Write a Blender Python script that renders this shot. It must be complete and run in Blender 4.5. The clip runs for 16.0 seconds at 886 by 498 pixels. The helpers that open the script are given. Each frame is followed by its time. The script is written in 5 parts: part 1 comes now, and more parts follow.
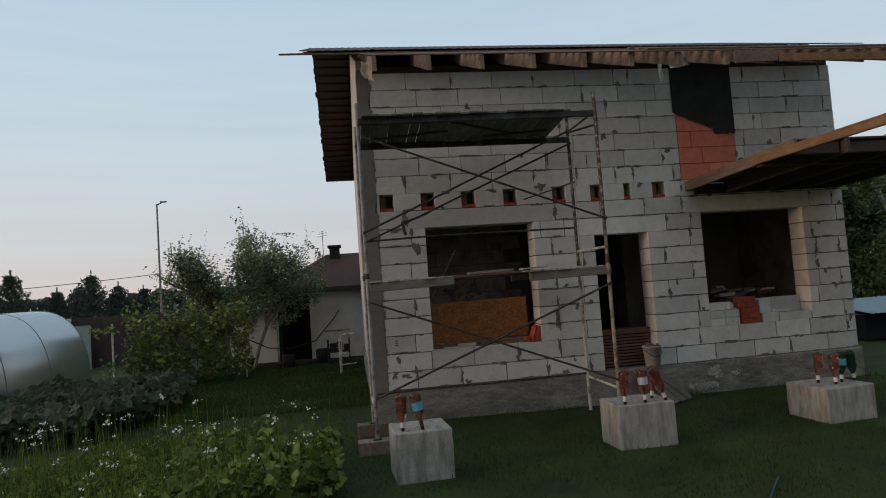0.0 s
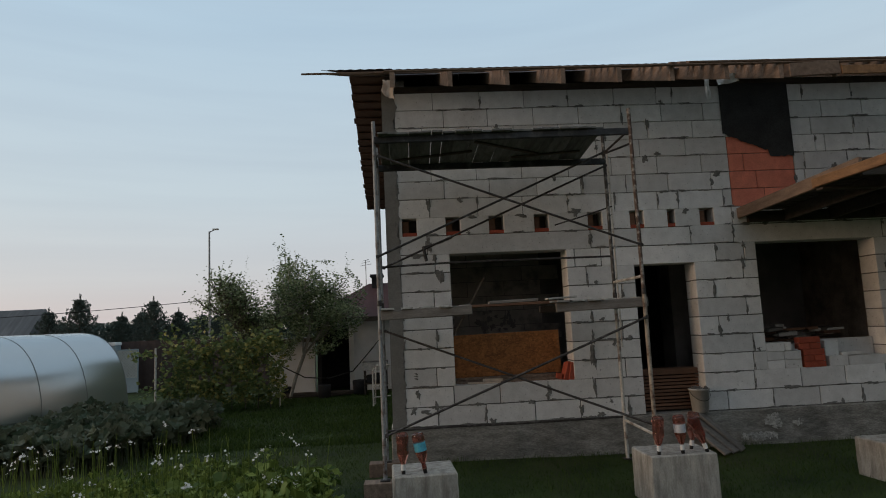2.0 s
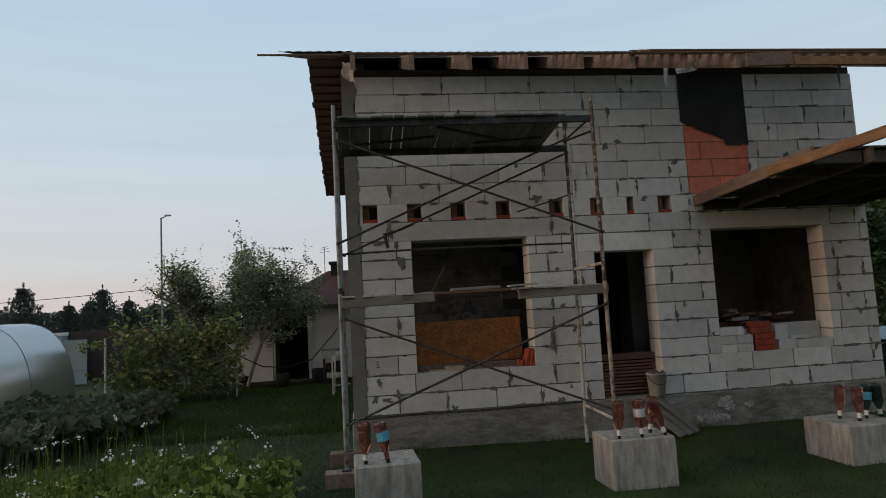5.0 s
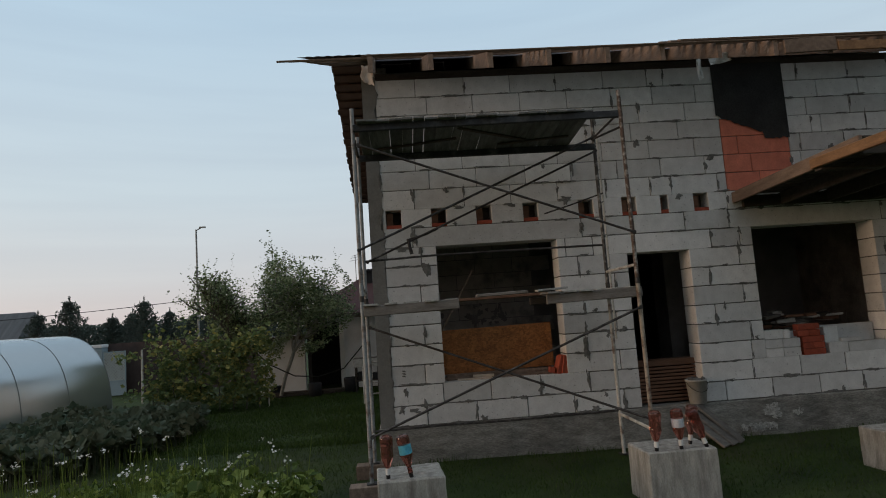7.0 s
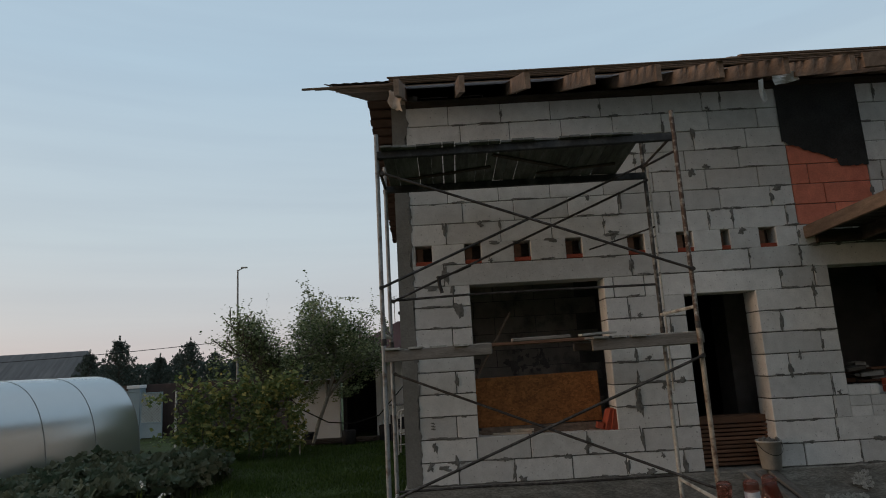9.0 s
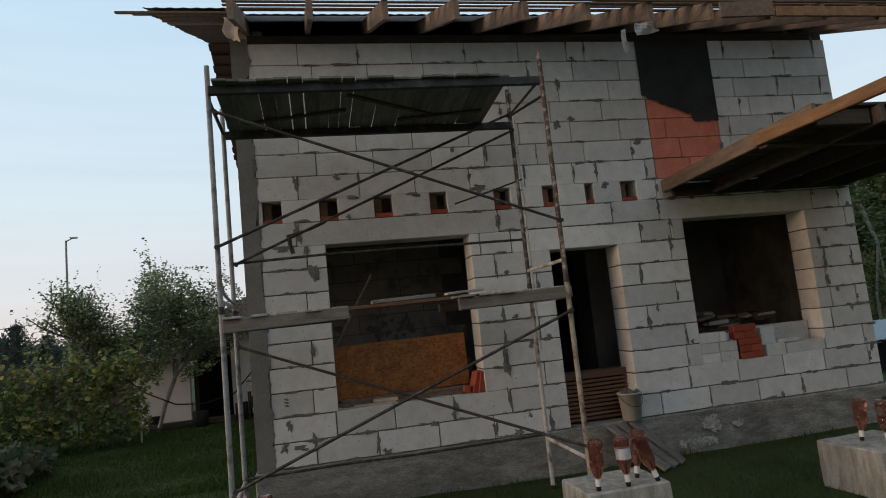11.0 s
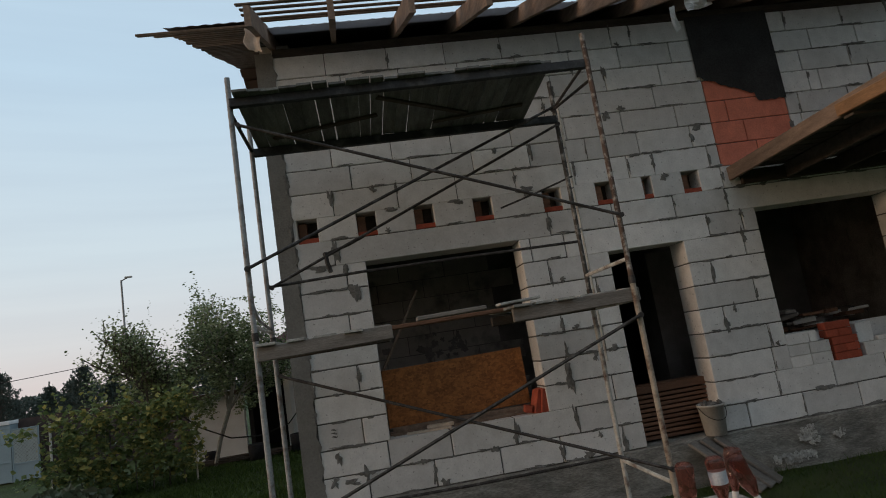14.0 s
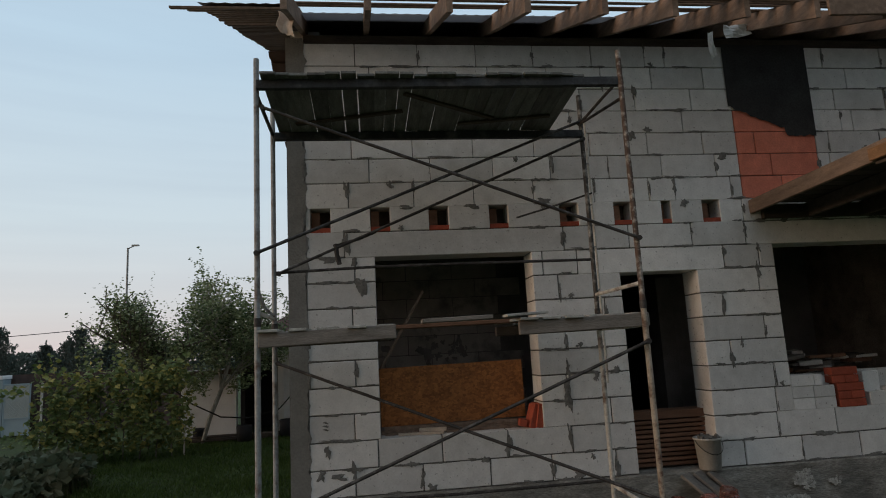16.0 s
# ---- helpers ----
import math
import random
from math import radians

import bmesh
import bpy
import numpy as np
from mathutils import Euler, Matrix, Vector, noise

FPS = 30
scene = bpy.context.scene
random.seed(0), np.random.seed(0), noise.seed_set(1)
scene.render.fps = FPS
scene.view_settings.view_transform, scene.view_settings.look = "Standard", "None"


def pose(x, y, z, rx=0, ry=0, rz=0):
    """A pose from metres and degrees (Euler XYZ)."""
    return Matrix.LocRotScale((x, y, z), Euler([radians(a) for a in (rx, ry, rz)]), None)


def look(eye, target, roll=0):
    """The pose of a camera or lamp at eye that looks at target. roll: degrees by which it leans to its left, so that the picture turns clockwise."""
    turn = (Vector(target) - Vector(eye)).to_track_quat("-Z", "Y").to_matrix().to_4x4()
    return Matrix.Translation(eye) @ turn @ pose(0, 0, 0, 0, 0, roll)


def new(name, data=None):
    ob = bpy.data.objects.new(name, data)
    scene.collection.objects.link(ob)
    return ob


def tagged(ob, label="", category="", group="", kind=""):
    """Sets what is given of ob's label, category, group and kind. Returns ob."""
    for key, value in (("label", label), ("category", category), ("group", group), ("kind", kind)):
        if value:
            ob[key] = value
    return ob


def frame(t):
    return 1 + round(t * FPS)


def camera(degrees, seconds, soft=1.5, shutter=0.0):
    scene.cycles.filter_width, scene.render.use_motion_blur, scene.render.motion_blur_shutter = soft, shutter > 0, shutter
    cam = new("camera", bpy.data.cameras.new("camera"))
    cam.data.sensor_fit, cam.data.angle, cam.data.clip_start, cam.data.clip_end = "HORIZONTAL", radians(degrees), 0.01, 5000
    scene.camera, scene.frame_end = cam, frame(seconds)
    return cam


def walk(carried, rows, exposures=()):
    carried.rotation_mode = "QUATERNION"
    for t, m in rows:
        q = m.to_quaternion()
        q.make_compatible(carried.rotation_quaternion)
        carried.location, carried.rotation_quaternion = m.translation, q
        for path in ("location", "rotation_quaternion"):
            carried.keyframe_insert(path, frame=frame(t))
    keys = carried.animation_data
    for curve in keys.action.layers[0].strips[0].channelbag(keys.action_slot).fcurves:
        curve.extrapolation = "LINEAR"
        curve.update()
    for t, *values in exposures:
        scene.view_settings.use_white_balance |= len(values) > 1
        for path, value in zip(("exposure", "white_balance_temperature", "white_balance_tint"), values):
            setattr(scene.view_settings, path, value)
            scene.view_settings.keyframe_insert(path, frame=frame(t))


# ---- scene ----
cam = camera(70.9, 16.0, soft=1.0)
PATH = [
    (0, (-0.114, -8.318, 1.774), (0.189, -6.345, 1.89), -4.1),
    (0.5, (0.043, -8.164, 1.751), (0.383, -6.194, 1.807), -3.3),
    (1, (0.099, -7.97, 1.756), (0.49, -6.02, 1.975), -3.5),
    (1.5, (0.24, -7.893, 1.752), (0.394, -5.922, 2.055), -3.1),
    (2, (0.382, -7.879, 1.702), (0.502, -5.896, 1.936), -2.7),
    (2.5, (0.343, -7.836, 1.731), (0.518, -5.863, 2.006), -4.0),
    (3, (0.339, -7.825, 1.734), (0.491, -5.846, 1.979), -3.3),
    (3.5, (0.345, -7.799, 1.713), (0.555, -5.815, 1.847), -3.4),
    (4, (0.358, -7.789, 1.716), (0.597, -5.811, 1.887), -3.0),
    (4.2, (0.355, -7.804, 1.719), (0.594, -5.828, 1.916), -3.0),
    (6.5, (0.358, -7.704, 1.698), (0.634, -5.729, 1.853), -3.4),
    (7, (0.492, -7.595, 1.709), (0.631, -5.611, 1.922), -4.0),
    (7.5, (0.589, -7.443, 1.703), (0.565, -5.453, 1.9), -4.3),
    (8, (0.523, -7.196, 1.704), (0.612, -5.222, 2.014), -3.2),
    (8.5, (0.53, -7.039, 1.715), (0.742, -5.068, 1.982), -1.4),
    (9, (0.672, -6.964, 1.721), (0.67, -4.997, 2.08), -3.2),
    (9.5, (0.762, -6.806, 1.693), (0.757, -4.83, 2.003), -2.5),
    (10, (0.745, -6.539, 1.701), (1.031, -4.579, 1.974), -2.5),
    (10.2, (0.735, -6.481, 1.686), (1.061, -4.521, 1.905), -2.9),
    (12.3, (0.923, -5.974, 1.674), (1.38, -4.043, 1.928), -10.6),
    (12.5, (0.915, -5.887, 1.665), (1.319, -3.943, 1.906), -10.3),
    (13, (0.882, -5.857, 1.667), (1.127, -3.901, 2.003), -10.8),
    (13.5, (0.862, -5.889, 1.657), (1.051, -3.932, 2.024), -8.5),
    (14, (0.887, -5.877, 1.649), (1.155, -3.92, 1.959), -9.1),
    (14.5, (0.903, -5.871, 1.645), (1.221, -3.919, 1.948), -9.4),
    (15, (0.887, -5.861, 1.648), (1.154, -3.899, 1.93), -9.3),
    (15.5, (0.872, -5.85, 1.65), (1.088, -3.886, 1.956), -8.0),
    (16, (0.852, -5.816, 1.689), (1.1, -3.856, 2.002), -3.0),
]
walk(cam, [(t, look(eye, target, roll)) for t, eye, target, roll in PATH],
     exposures=[(0, 0.0), (1.0, -0.03), (1.5, -0.10), (2.3, -0.06), (3.0, -0.13), (3.6, -0.06), (4.2, 0.0), (7.0, 0.0), (8.0, -0.14), (9.5, -0.16), (10.0, -0.02), (12.4, 0.44), (13.0, 0.16), (14.0, 0.10), (14.5, 0.13), (15.5, 0.16), (16.0, 0.06)])

# ---- world and light ----
world = bpy.data.worlds.new("world")
scene.world = world
world.use_nodes = True
wt = world.node_tree
wt.nodes.clear()
w_out = wt.nodes.new("ShaderNodeOutputWorld")
w_bg = wt.nodes.new("ShaderNodeBackground")
w_sky = wt.nodes.new("ShaderNodeTexSky")
w_sky.sky_type = "NISHITA"
w_sky.sun_disc = False
w_sky.sun_elevation = radians(6)
w_sky.sun_rotation = radians(285)
w_sky.dust_density = 2.0
w_co = wt.nodes.new("ShaderNodeTexCoord")
w_sep = wt.nodes.new("ShaderNodeSeparateXYZ")
w_ramp = wt.nodes.new("ShaderNodeValToRGB")
w_mix = wt.nodes.new("ShaderNodeMix")
w_mix.data_type = "RGBA"
w_mix.inputs[0].default_value = 0.88
w_mul = wt.nodes.new("ShaderNodeVectorMath")
w_mul.operation = "SCALE"
w_mul.inputs[3].default_value = 0.1
cr = w_ramp.color_ramp
cr.elements[0].position, cr.elements[0].color = 0.47, (0.30, 0.27, 0.27, 1)
cr.elements[1].position, cr.elements[1].color = 1.0, (0.50, 0.58, 0.66, 1)
for p, c in ((0.505, (0.56, 0.50, 0.50, 1)), (0.54, (0.53, 0.54, 0.565, 1)), (0.60, (0.50, 0.578, 0.63, 1)), (0.72, (0.42, 0.55, 0.66, 1)), (0.82, (0.40, 0.525, 0.64, 1))):
    e = cr.elements.new(p)
    e.color = c
w_map = wt.nodes.new("ShaderNodeMapRange")
w_map.inputs[1].default_value, w_map.inputs[2].default_value = -1, 1
# faint streaks of cloud low over the horizon
w_nz = wt.nodes.new("ShaderNodeTexNoise")
w_nz.inputs["Scale"].default_value = 2.2
w_nz.inputs["Detail"].default_value = 5
w_str = wt.nodes.new("ShaderNodeMapping")
w_str.inputs["Scale"].default_value = (1, 1, 14)
w_cr2 = wt.nodes.new("ShaderNodeValToRGB")
w_cr2.color_ramp.elements[0].position, w_cr2.color_ramp.elements[0].color = 0.35, (0.965, 0.965, 0.975, 1)
w_cr2.color_ramp.elements[1].position, w_cr2.color_ramp.elements[1].color = 0.62, (1.01, 1.01, 1.01, 1)
w_tint = wt.nodes.new("ShaderNodeMix")
w_tint.data_type, w_tint.blend_type = "RGBA", "MULTIPLY"
w_tint.inputs[0].default_value = 1.0
L = wt.links.new
L(w_co.outputs["Generated"], w_sep.inputs[0])
L(w_sep.outputs["Z"], w_map.inputs[0])
L(w_map.outputs[0], w_ramp.inputs[0])
L(w_co.outputs["Generated"], w_str.inputs["Vector"])
L(w_str.outputs[0], w_nz.inputs["Vector"])
L(w_nz.outputs[0], w_cr2.inputs[0])
L(w_ramp.outputs[0], w_tint.inputs[6])
L(w_cr2.outputs[0], w_tint.inputs[7])
L(w_sky.outputs[0], w_mul.inputs[0])
L(w_mul.outputs[0], w_mix.inputs[6])
L(w_tint.outputs[2], w_mix.inputs[7])
# the sky is brightest beyond the house, where the sun has gone down, and dims behind the camera
w_dir = wt.nodes.new("ShaderNodeMapRange")
w_dir.interpolation_type = "SMOOTHSTEP"
w_dir.inputs[1].default_value, w_dir.inputs[2].default_value = -0.55, 0.45
w_two = wt.nodes.new("ShaderNodeMix")
w_two.data_type = "RGBA"
# behind the camera the low sky is dull and warm, the high sky clear and cool
w_low = wt.nodes.new("ShaderNodeMapRange")
w_low.interpolation_type = "SMOOTHSTEP"
w_low.inputs[1].default_value, w_low.inputs[2].default_value = 0.0, 0.85
w_south = wt.nodes.new("ShaderNodeMix")
w_south.data_type = "RGBA"
w_south.inputs[6].default_value = (0.365, 0.305, 0.28, 1)
w_south.inputs[7].default_value = (1.26, 1.17, 1.12, 1)
w_two.inputs[7].default_value = (1.25, 1.25, 1.25, 1)
w_dim = wt.nodes.new("ShaderNodeMix")
w_dim.data_type, w_dim.blend_type = "RGBA", "MULTIPLY"
w_dim.inputs[0].default_value = 1.0
L(w_sep.outputs["Y"], w_dir.inputs[0])
L(w_sep.outputs["Z"], w_low.inputs[0])
L(w_low.outputs[0], w_south.inputs[0])
L(w_south.outputs[2], w_two.inputs[6])
L(w_dir.outputs[0], w_two.inputs[0])
L(w_mix.outputs[2], w_dim.inputs[6])
L(w_two.outputs[2], w_dim.inputs[7])
L(w_dim.outputs[2], w_bg.inputs[0])
L(w_bg.outputs[0], w_out.inputs[0])

sun_data = bpy.data.lights.new("sun", "SUN")
sun_data.energy, sun_data.angle, sun_data.color = 0.95, radians(20), (1.0, 0.68, 0.44)
sun = new("sun", sun_data)
sun.matrix_world = look((-12, -2.2, 3.0), (0, 0, 1))


# ---- materials ----
def material(name, color, rough=0.85, metal=0.0, tint=0.12, scale=6.0, bump=0.3, stain=None, stain_amount=0.3, stain_scale=1.2, fine=60.0, per_object=0.0, spec=0.3, stretch=(1, 1, 1), trans=0.0, speck=0.0):
    """A surface with grain at two scales, stains and relief."""
    m = bpy.data.materials.new(name)
    m.use_nodes = True
    nt = m.node_tree
    b = nt.nodes["Principled BSDF"]
    b.inputs["Metallic"].default_value = metal
    b.inputs["Specular IOR Level"].default_value = spec
    tc = nt.nodes.new("ShaderNodeTexCoord")
    geo = nt.nodes.new("ShaderNodeNewGeometry")
    mp = nt.nodes.new("ShaderNodeMapping")
    mp.inputs["Scale"].default_value = stretch
    nt.links.new(geo.outputs["Position"], mp.inputs["Vector"])
    n1 = nt.nodes.new("ShaderNodeTexNoise")
    n1.inputs["Scale"].default_value, n1.inputs["Detail"].default_value = scale, 6
    n2 = nt.nodes.new("ShaderNodeTexNoise")
    n2.inputs["Scale"].default_value, n2.inputs["Detail"].default_value = fine, 3
    n3 = nt.nodes.new("ShaderNodeTexNoise")
    n3.inputs["Scale"].default_value, n3.inputs["Detail"].default_value = stain_scale, 8
    n3.inputs["Roughness"].default_value = 0.65
    for n in (n1, n2, n3):
        nt.links.new(mp.outputs[0], n.inputs["Vector"])
    v = nt.nodes.new("ShaderNodeMapRange")
    v.inputs[1].default_value, v.inputs[2].default_value = 0.3, 0.7
    v.inputs[3].default_value, v.inputs[4].default_value = 1 - tint, 1 + tint
    nt.links.new(n1.outputs[0], v.inputs[0])
    v2 = nt.nodes.new("ShaderNodeMapRange")
    v2.inputs[1].default_value, v2.inputs[2].default_value = 0.3, 0.7
    v2.inputs[3].default_value, v2.inputs[4].default_value = 1 - tint * 0.7, 1 + tint * 0.7
    nt.links.new(n2.outputs[0], v2.inputs[0])
    mul = nt.nodes.new("ShaderNodeMath")
    mul.operation = "MULTIPLY"
    nt.links.new(v.outputs[0], mul.inputs[0])
    nt.links.new(v2.outputs[0], mul.inputs[1])
    last = mul
    if per_object:
        oi = nt.nodes.new("ShaderNodeObjectInfo")
        v3 = nt.nodes.new("ShaderNodeMapRange")
        v3.inputs[3].default_value, v3.inputs[4].default_value = 1 - per_object, 1 + per_object
        nt.links.new(oi.outputs["Random"], v3.inputs[0])
        m2 = nt.nodes.new("ShaderNodeMath")
        m2.operation = "MULTIPLY"
        nt.links.new(mul.outputs[0], m2.inputs[0])
        nt.links.new(v3.outputs[0], m2.inputs[1])
        last = m2
    sc = nt.nodes.new("ShaderNodeVectorMath")
    sc.operation = "SCALE"
    sc.inputs[0].default_value = color
    nt.links.new(last.outputs[0], sc.inputs[3])
    out = sc.outputs[0]
    if stain:
        mx = nt.nodes.new("ShaderNodeMix")
        mx.data_type = "RGBA"
        rr = nt.nodes.new("ShaderNodeMapRange")
        rr.inputs[1].default_value, rr.inputs[2].default_value = 0.5, 0.68
        rr.inputs[3].default_value, rr.inputs[4].default_value = 0.0, stain_amount
        nt.links.new(n3.outputs[0], rr.inputs[0])
        nt.links.new(rr.outputs[0], mx.inputs[0])
        nt.links.new(out, mx.inputs[6])
        mx.inputs[7].default_value = (*stain, 1)
        out = mx.outputs[2]
    if speck:
        n4 = nt.nodes.new("ShaderNodeTexNoise")
        n4.inputs["Scale"].default_value, n4.inputs["Detail"].default_value = 34, 2
        nt.links.new(mp.outputs[0], n4.inputs["Vector"])
        r4 = nt.nodes.new("ShaderNodeMapRange")
        r4.inputs[1].default_value, r4.inputs[2].default_value = 0.66, 0.72
        r4.inputs[3].default_value, r4.inputs[4].default_value = 0.0, speck
        nt.links.new(n4.outputs[0], r4.inputs[0])
        m4 = nt.nodes.new("ShaderNodeMix")
        m4.data_type = "RGBA"
        m4.inputs[7].default_value = (0.16, 0.15, 0.14, 1)
        nt.links.new(r4.outputs[0], m4.inputs[0])
        nt.links.new(out, m4.inputs[6])
        out = m4.outputs[2]
    nt.links.new(out, b.inputs["Base Color"])
    r = nt.nodes.new("ShaderNodeMapRange")
    r.inputs[3].default_value, r.inputs[4].default_value = max(0.02, rough - 0.1), min(1, rough + 0.1)
    nt.links.new(n1.outputs[0], r.inputs[0])
    nt.links.new(r.outputs[0], b.inputs["Roughness"])
    if bump:
        bp = nt.nodes.new("ShaderNodeBump")
        bp.inputs["Strength"].default_value = bump
        bp.inputs["Distance"].default_value = 0.01
        nt.links.new(n2.outputs[0], bp.inputs["Height"])
        nt.links.new(bp.outputs[0], b.inputs["Normal"])
    if trans:
        b.inputs["Transmission Weight"].default_value = trans
    return m


AERATED = material("aerated_concrete", (0.66, 0.65, 0.63), 0.95, tint=0.08, speck=0.55, scale=9, stain=(0.42, 0.41, 0.38), stain_amount=0.35, stain_scale=2.0, per_object=0.16, bump=0.25)
RED_PAINT = material("red_primer", (0.70, 0.23, 0.15), 0.9, tint=0.12, scale=7, stain=(0.48, 0.13, 0.085), stain_amount=0.5, stain_scale=3, per_object=0.05)
MORTAR = material("mortar", (0.13, 0.125, 0.115), 0.95, tint=0.2, scale=14, bump=0.6)
SMEAR = material("dried_adhesive", (0.17, 0.166, 0.155), 0.95, tint=0.3, scale=16, bump=0.7)
BITUMEN = material("dark_wet_plaster", (0.035, 0.035, 0.035), 0.9, tint=0.35, scale=4, stain=(0.06, 0.06, 0.058), stain_scale=3)
RENDER = material("grey_render", (0.20, 0.195, 0.18), 0.95, tint=0.15, scale=5, stain=(0.12, 0.12, 0.11), stain_scale=2.4, bump=0.6)
PLINTH = material("plinth_concrete", (0.25, 0.24, 0.215), 0.95, tint=0.4, scale=4.5, stain=(0.09, 0.088, 0.08), stain_amount=0.75, stain_scale=2.2, bump=1.0, fine=45, stretch=(0.7, 1, 2.4))
CONCRETE = material("cast_concrete", (0.40, 0.38, 0.34), 0.93, tint=0.26, scale=9, fine=110, stain=(0.16, 0.15, 0.125), stain_amount=0.75, stain_scale=4, bump=0.9, stretch=(2.2, 2.2, 0.45))
LIME = material("lime_splash", (0.43, 0.42, 0.39), 0.95, tint=0.35, scale=20)
WOOD_GREY = material("weathered_timber", (0.18, 0.16, 0.14), 0.88, tint=0.25, scale=9, stain=(0.10, 0.085, 0.07), stain_amount=0.6, stretch=(0.5, 3, 3), per_object=0.2)
DECK = material("greyed_deck_board", (0.15, 0.15, 0.14), 0.9, tint=0.3, scale=8, per_object=0.3, stretch=(3, 0.5, 3))
BEARER = material("dark_painted_bearer", (0.035, 0.038, 0.042), 0.7, tint=0.3, scale=8, stain=(0.16, 0.16, 0.16), stain_amount=0.5, stain_scale=6)
PALE_BOARD = material("pale_weathered_board", (0.36, 0.35, 0.32), 0.9, tint=0.25, scale=8, stain=(0.16, 0.15, 0.13), stain_amount=0.6, per_object=0.2, stretch=(3, 0.5, 3))
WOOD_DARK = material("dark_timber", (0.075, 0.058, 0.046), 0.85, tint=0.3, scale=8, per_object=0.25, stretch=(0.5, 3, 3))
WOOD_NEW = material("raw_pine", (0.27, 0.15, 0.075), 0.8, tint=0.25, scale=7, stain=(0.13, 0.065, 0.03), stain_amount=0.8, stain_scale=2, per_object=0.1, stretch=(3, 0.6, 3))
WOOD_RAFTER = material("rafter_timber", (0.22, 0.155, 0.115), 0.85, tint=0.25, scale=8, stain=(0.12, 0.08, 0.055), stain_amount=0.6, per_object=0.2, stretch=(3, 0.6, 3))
LATH = material("brown_lath", (0.17, 0.085, 0.05), 0.8, tint=0.2, scale=10, per_object=0.25, stretch=(0.5, 3, 3))
ROOF_BROWN = material("brown_roof_sheet", (0.075, 0.047, 0.037), 0.7, tint=0.2, scale=3, per_object=0.15)
ROOF_SLATE = material("weathered_sheet_roof", (0.10, 0.108, 0.115), 0.7, tint=0.2, scale=1.2, stain=(0.17, 0.175, 0.18), stain_amount=0.7, stain_scale=0.8, stretch=(3, 0.4, 0.4))
FILM = material("grey_roof_film", (0.45, 0.46, 0.48), 0.6, tint=0.1)
fnt = FILM.node_tree
ftr = fnt.nodes.new("ShaderNodeBsdfTranslucent")
ftr.inputs[0].default_value = (0.5, 0.5, 0.52, 1)
fmx = fnt.nodes.new("ShaderNodeMixShader")
fmx.inputs[0].default_value = 0.5
fnt.links.new(fnt.nodes["Principled BSDF"].outputs[0], fmx.inputs[1])
fnt.links.new(ftr.outputs[0], fmx.inputs[2])
fnt.links.new(fmx.outputs[0], fnt.nodes["Material Output"].inputs[0])
FILM_PALE = material("torn_white_film", (0.72, 0.72, 0.70), 0.6, tint=0.08)
PLY = material("pale_plywood", (0.52, 0.42, 0.33), 0.85, tint=0.12, scale=12)
STEEL = material("painted_steel_tube", (0.30, 0.31, 0.31), 0.6, metal=0.2, tint=0.2, scale=9, stain=(0.10, 0.055, 0.035), stain_amount=0.95, stain_scale=7)
STEEL_WHITE = material("whitewashed_steel_tube", (0.5, 0.49, 0.45), 0.65, tint=0.2, scale=10, stain=(0.11, 0.05, 0.03), stain_amount=0.95, stain_scale=6)
RUST_FLAKED = material("rusty_tube_with_flaking_white", (0.085, 0.055, 0.042), 0.7, tint=0.3, scale=12, stain=(0.5, 0.48, 0.43), stain_amount=1.0, stain_scale=14)
STEEL_PALE = material("yellowed_tube", (0.34, 0.29, 0.23), 0.65, tint=0.2, scale=10, stain=(0.09, 0.045, 0.03), stain_amount=1.0, stain_scale=13)
STEEL_FLAKED = material("dark_tube_with_flaking_paint", (0.06, 0.055, 0.05), 0.65, tint=0.3, scale=9, stain=(0.42, 0.41, 0.38), stain_amount=0.9, stain_scale=11)
STEEL_DARK = material("dark_rusty_tube", (0.045, 0.04, 0.037), 0.65, metal=0.2, tint=0.3, scale=9, stain=(0.2, 0.19, 0.18), stain_amount=0.5, stain_scale=14)
BRICK = material("red_brick", (0.36, 0.08, 0.045), 0.9, tint=0.15, scale=14, per_object=0.15, bump=0.5)
BUCKET = material("dirty_white_plastic", (0.42, 0.41, 0.38), 0.55, tint=0.12, scale=6, stain=(0.22, 0.2, 0.17), stain_amount=0.6, stain_scale=4)
WHITE_RENDER = material("white_wall_render", (0.72, 0.73, 0.74), 0.95, tint=0.08, scale=2, stain=(0.35, 0.35, 0.34))
ROOF_RED = material("dark_red_roof", (0.07, 0.03, 0.028), 0.75, tint=0.15)
RAW = material("raw_inner_blocks", (0.56, 0.52, 0.47), 0.95, tint=0.12, scale=5, stain=(0.10, 0.095, 0.09), stain_amount=0.8, stain_scale=2.6, per_object=0.1)
# inner surfaces: pale block colour lowered to stand in for indoor shade
DIM_INNER = material("shade_dimmed_interior", (0.25, 0.235, 0.22), 0.95, tint=0.2, scale=3, stain=(0.13, 0.12, 0.11), stain_amount=0.7)
# brownish lining blocks, with the room's shade darkened into their colour
DIM_BROWN = material("shade_dimmed_brown_blocks", (0.36, 0.28, 0.21), 0.95, tint=0.3, scale=4, stain=(0.05, 0.043, 0.038), stain_amount=0.7)
DARK = material("dark_stuff", (0.02, 0.02, 0.022), 0.8, tint=0.3)
FENCE_BLUE = material("blue_grey_sheet", (0.26, 0.34, 0.38), 0.55, tint=0.08, scale=2)
PALE_SHEET = material("pale_glazing", (0.42, 0.47, 0.46), 0.4, tint=0.08, scale=5)
FENCE_BROWN = material("brown_fence_sheet", (0.07, 0.05, 0.045), 0.7, tint=0.15)
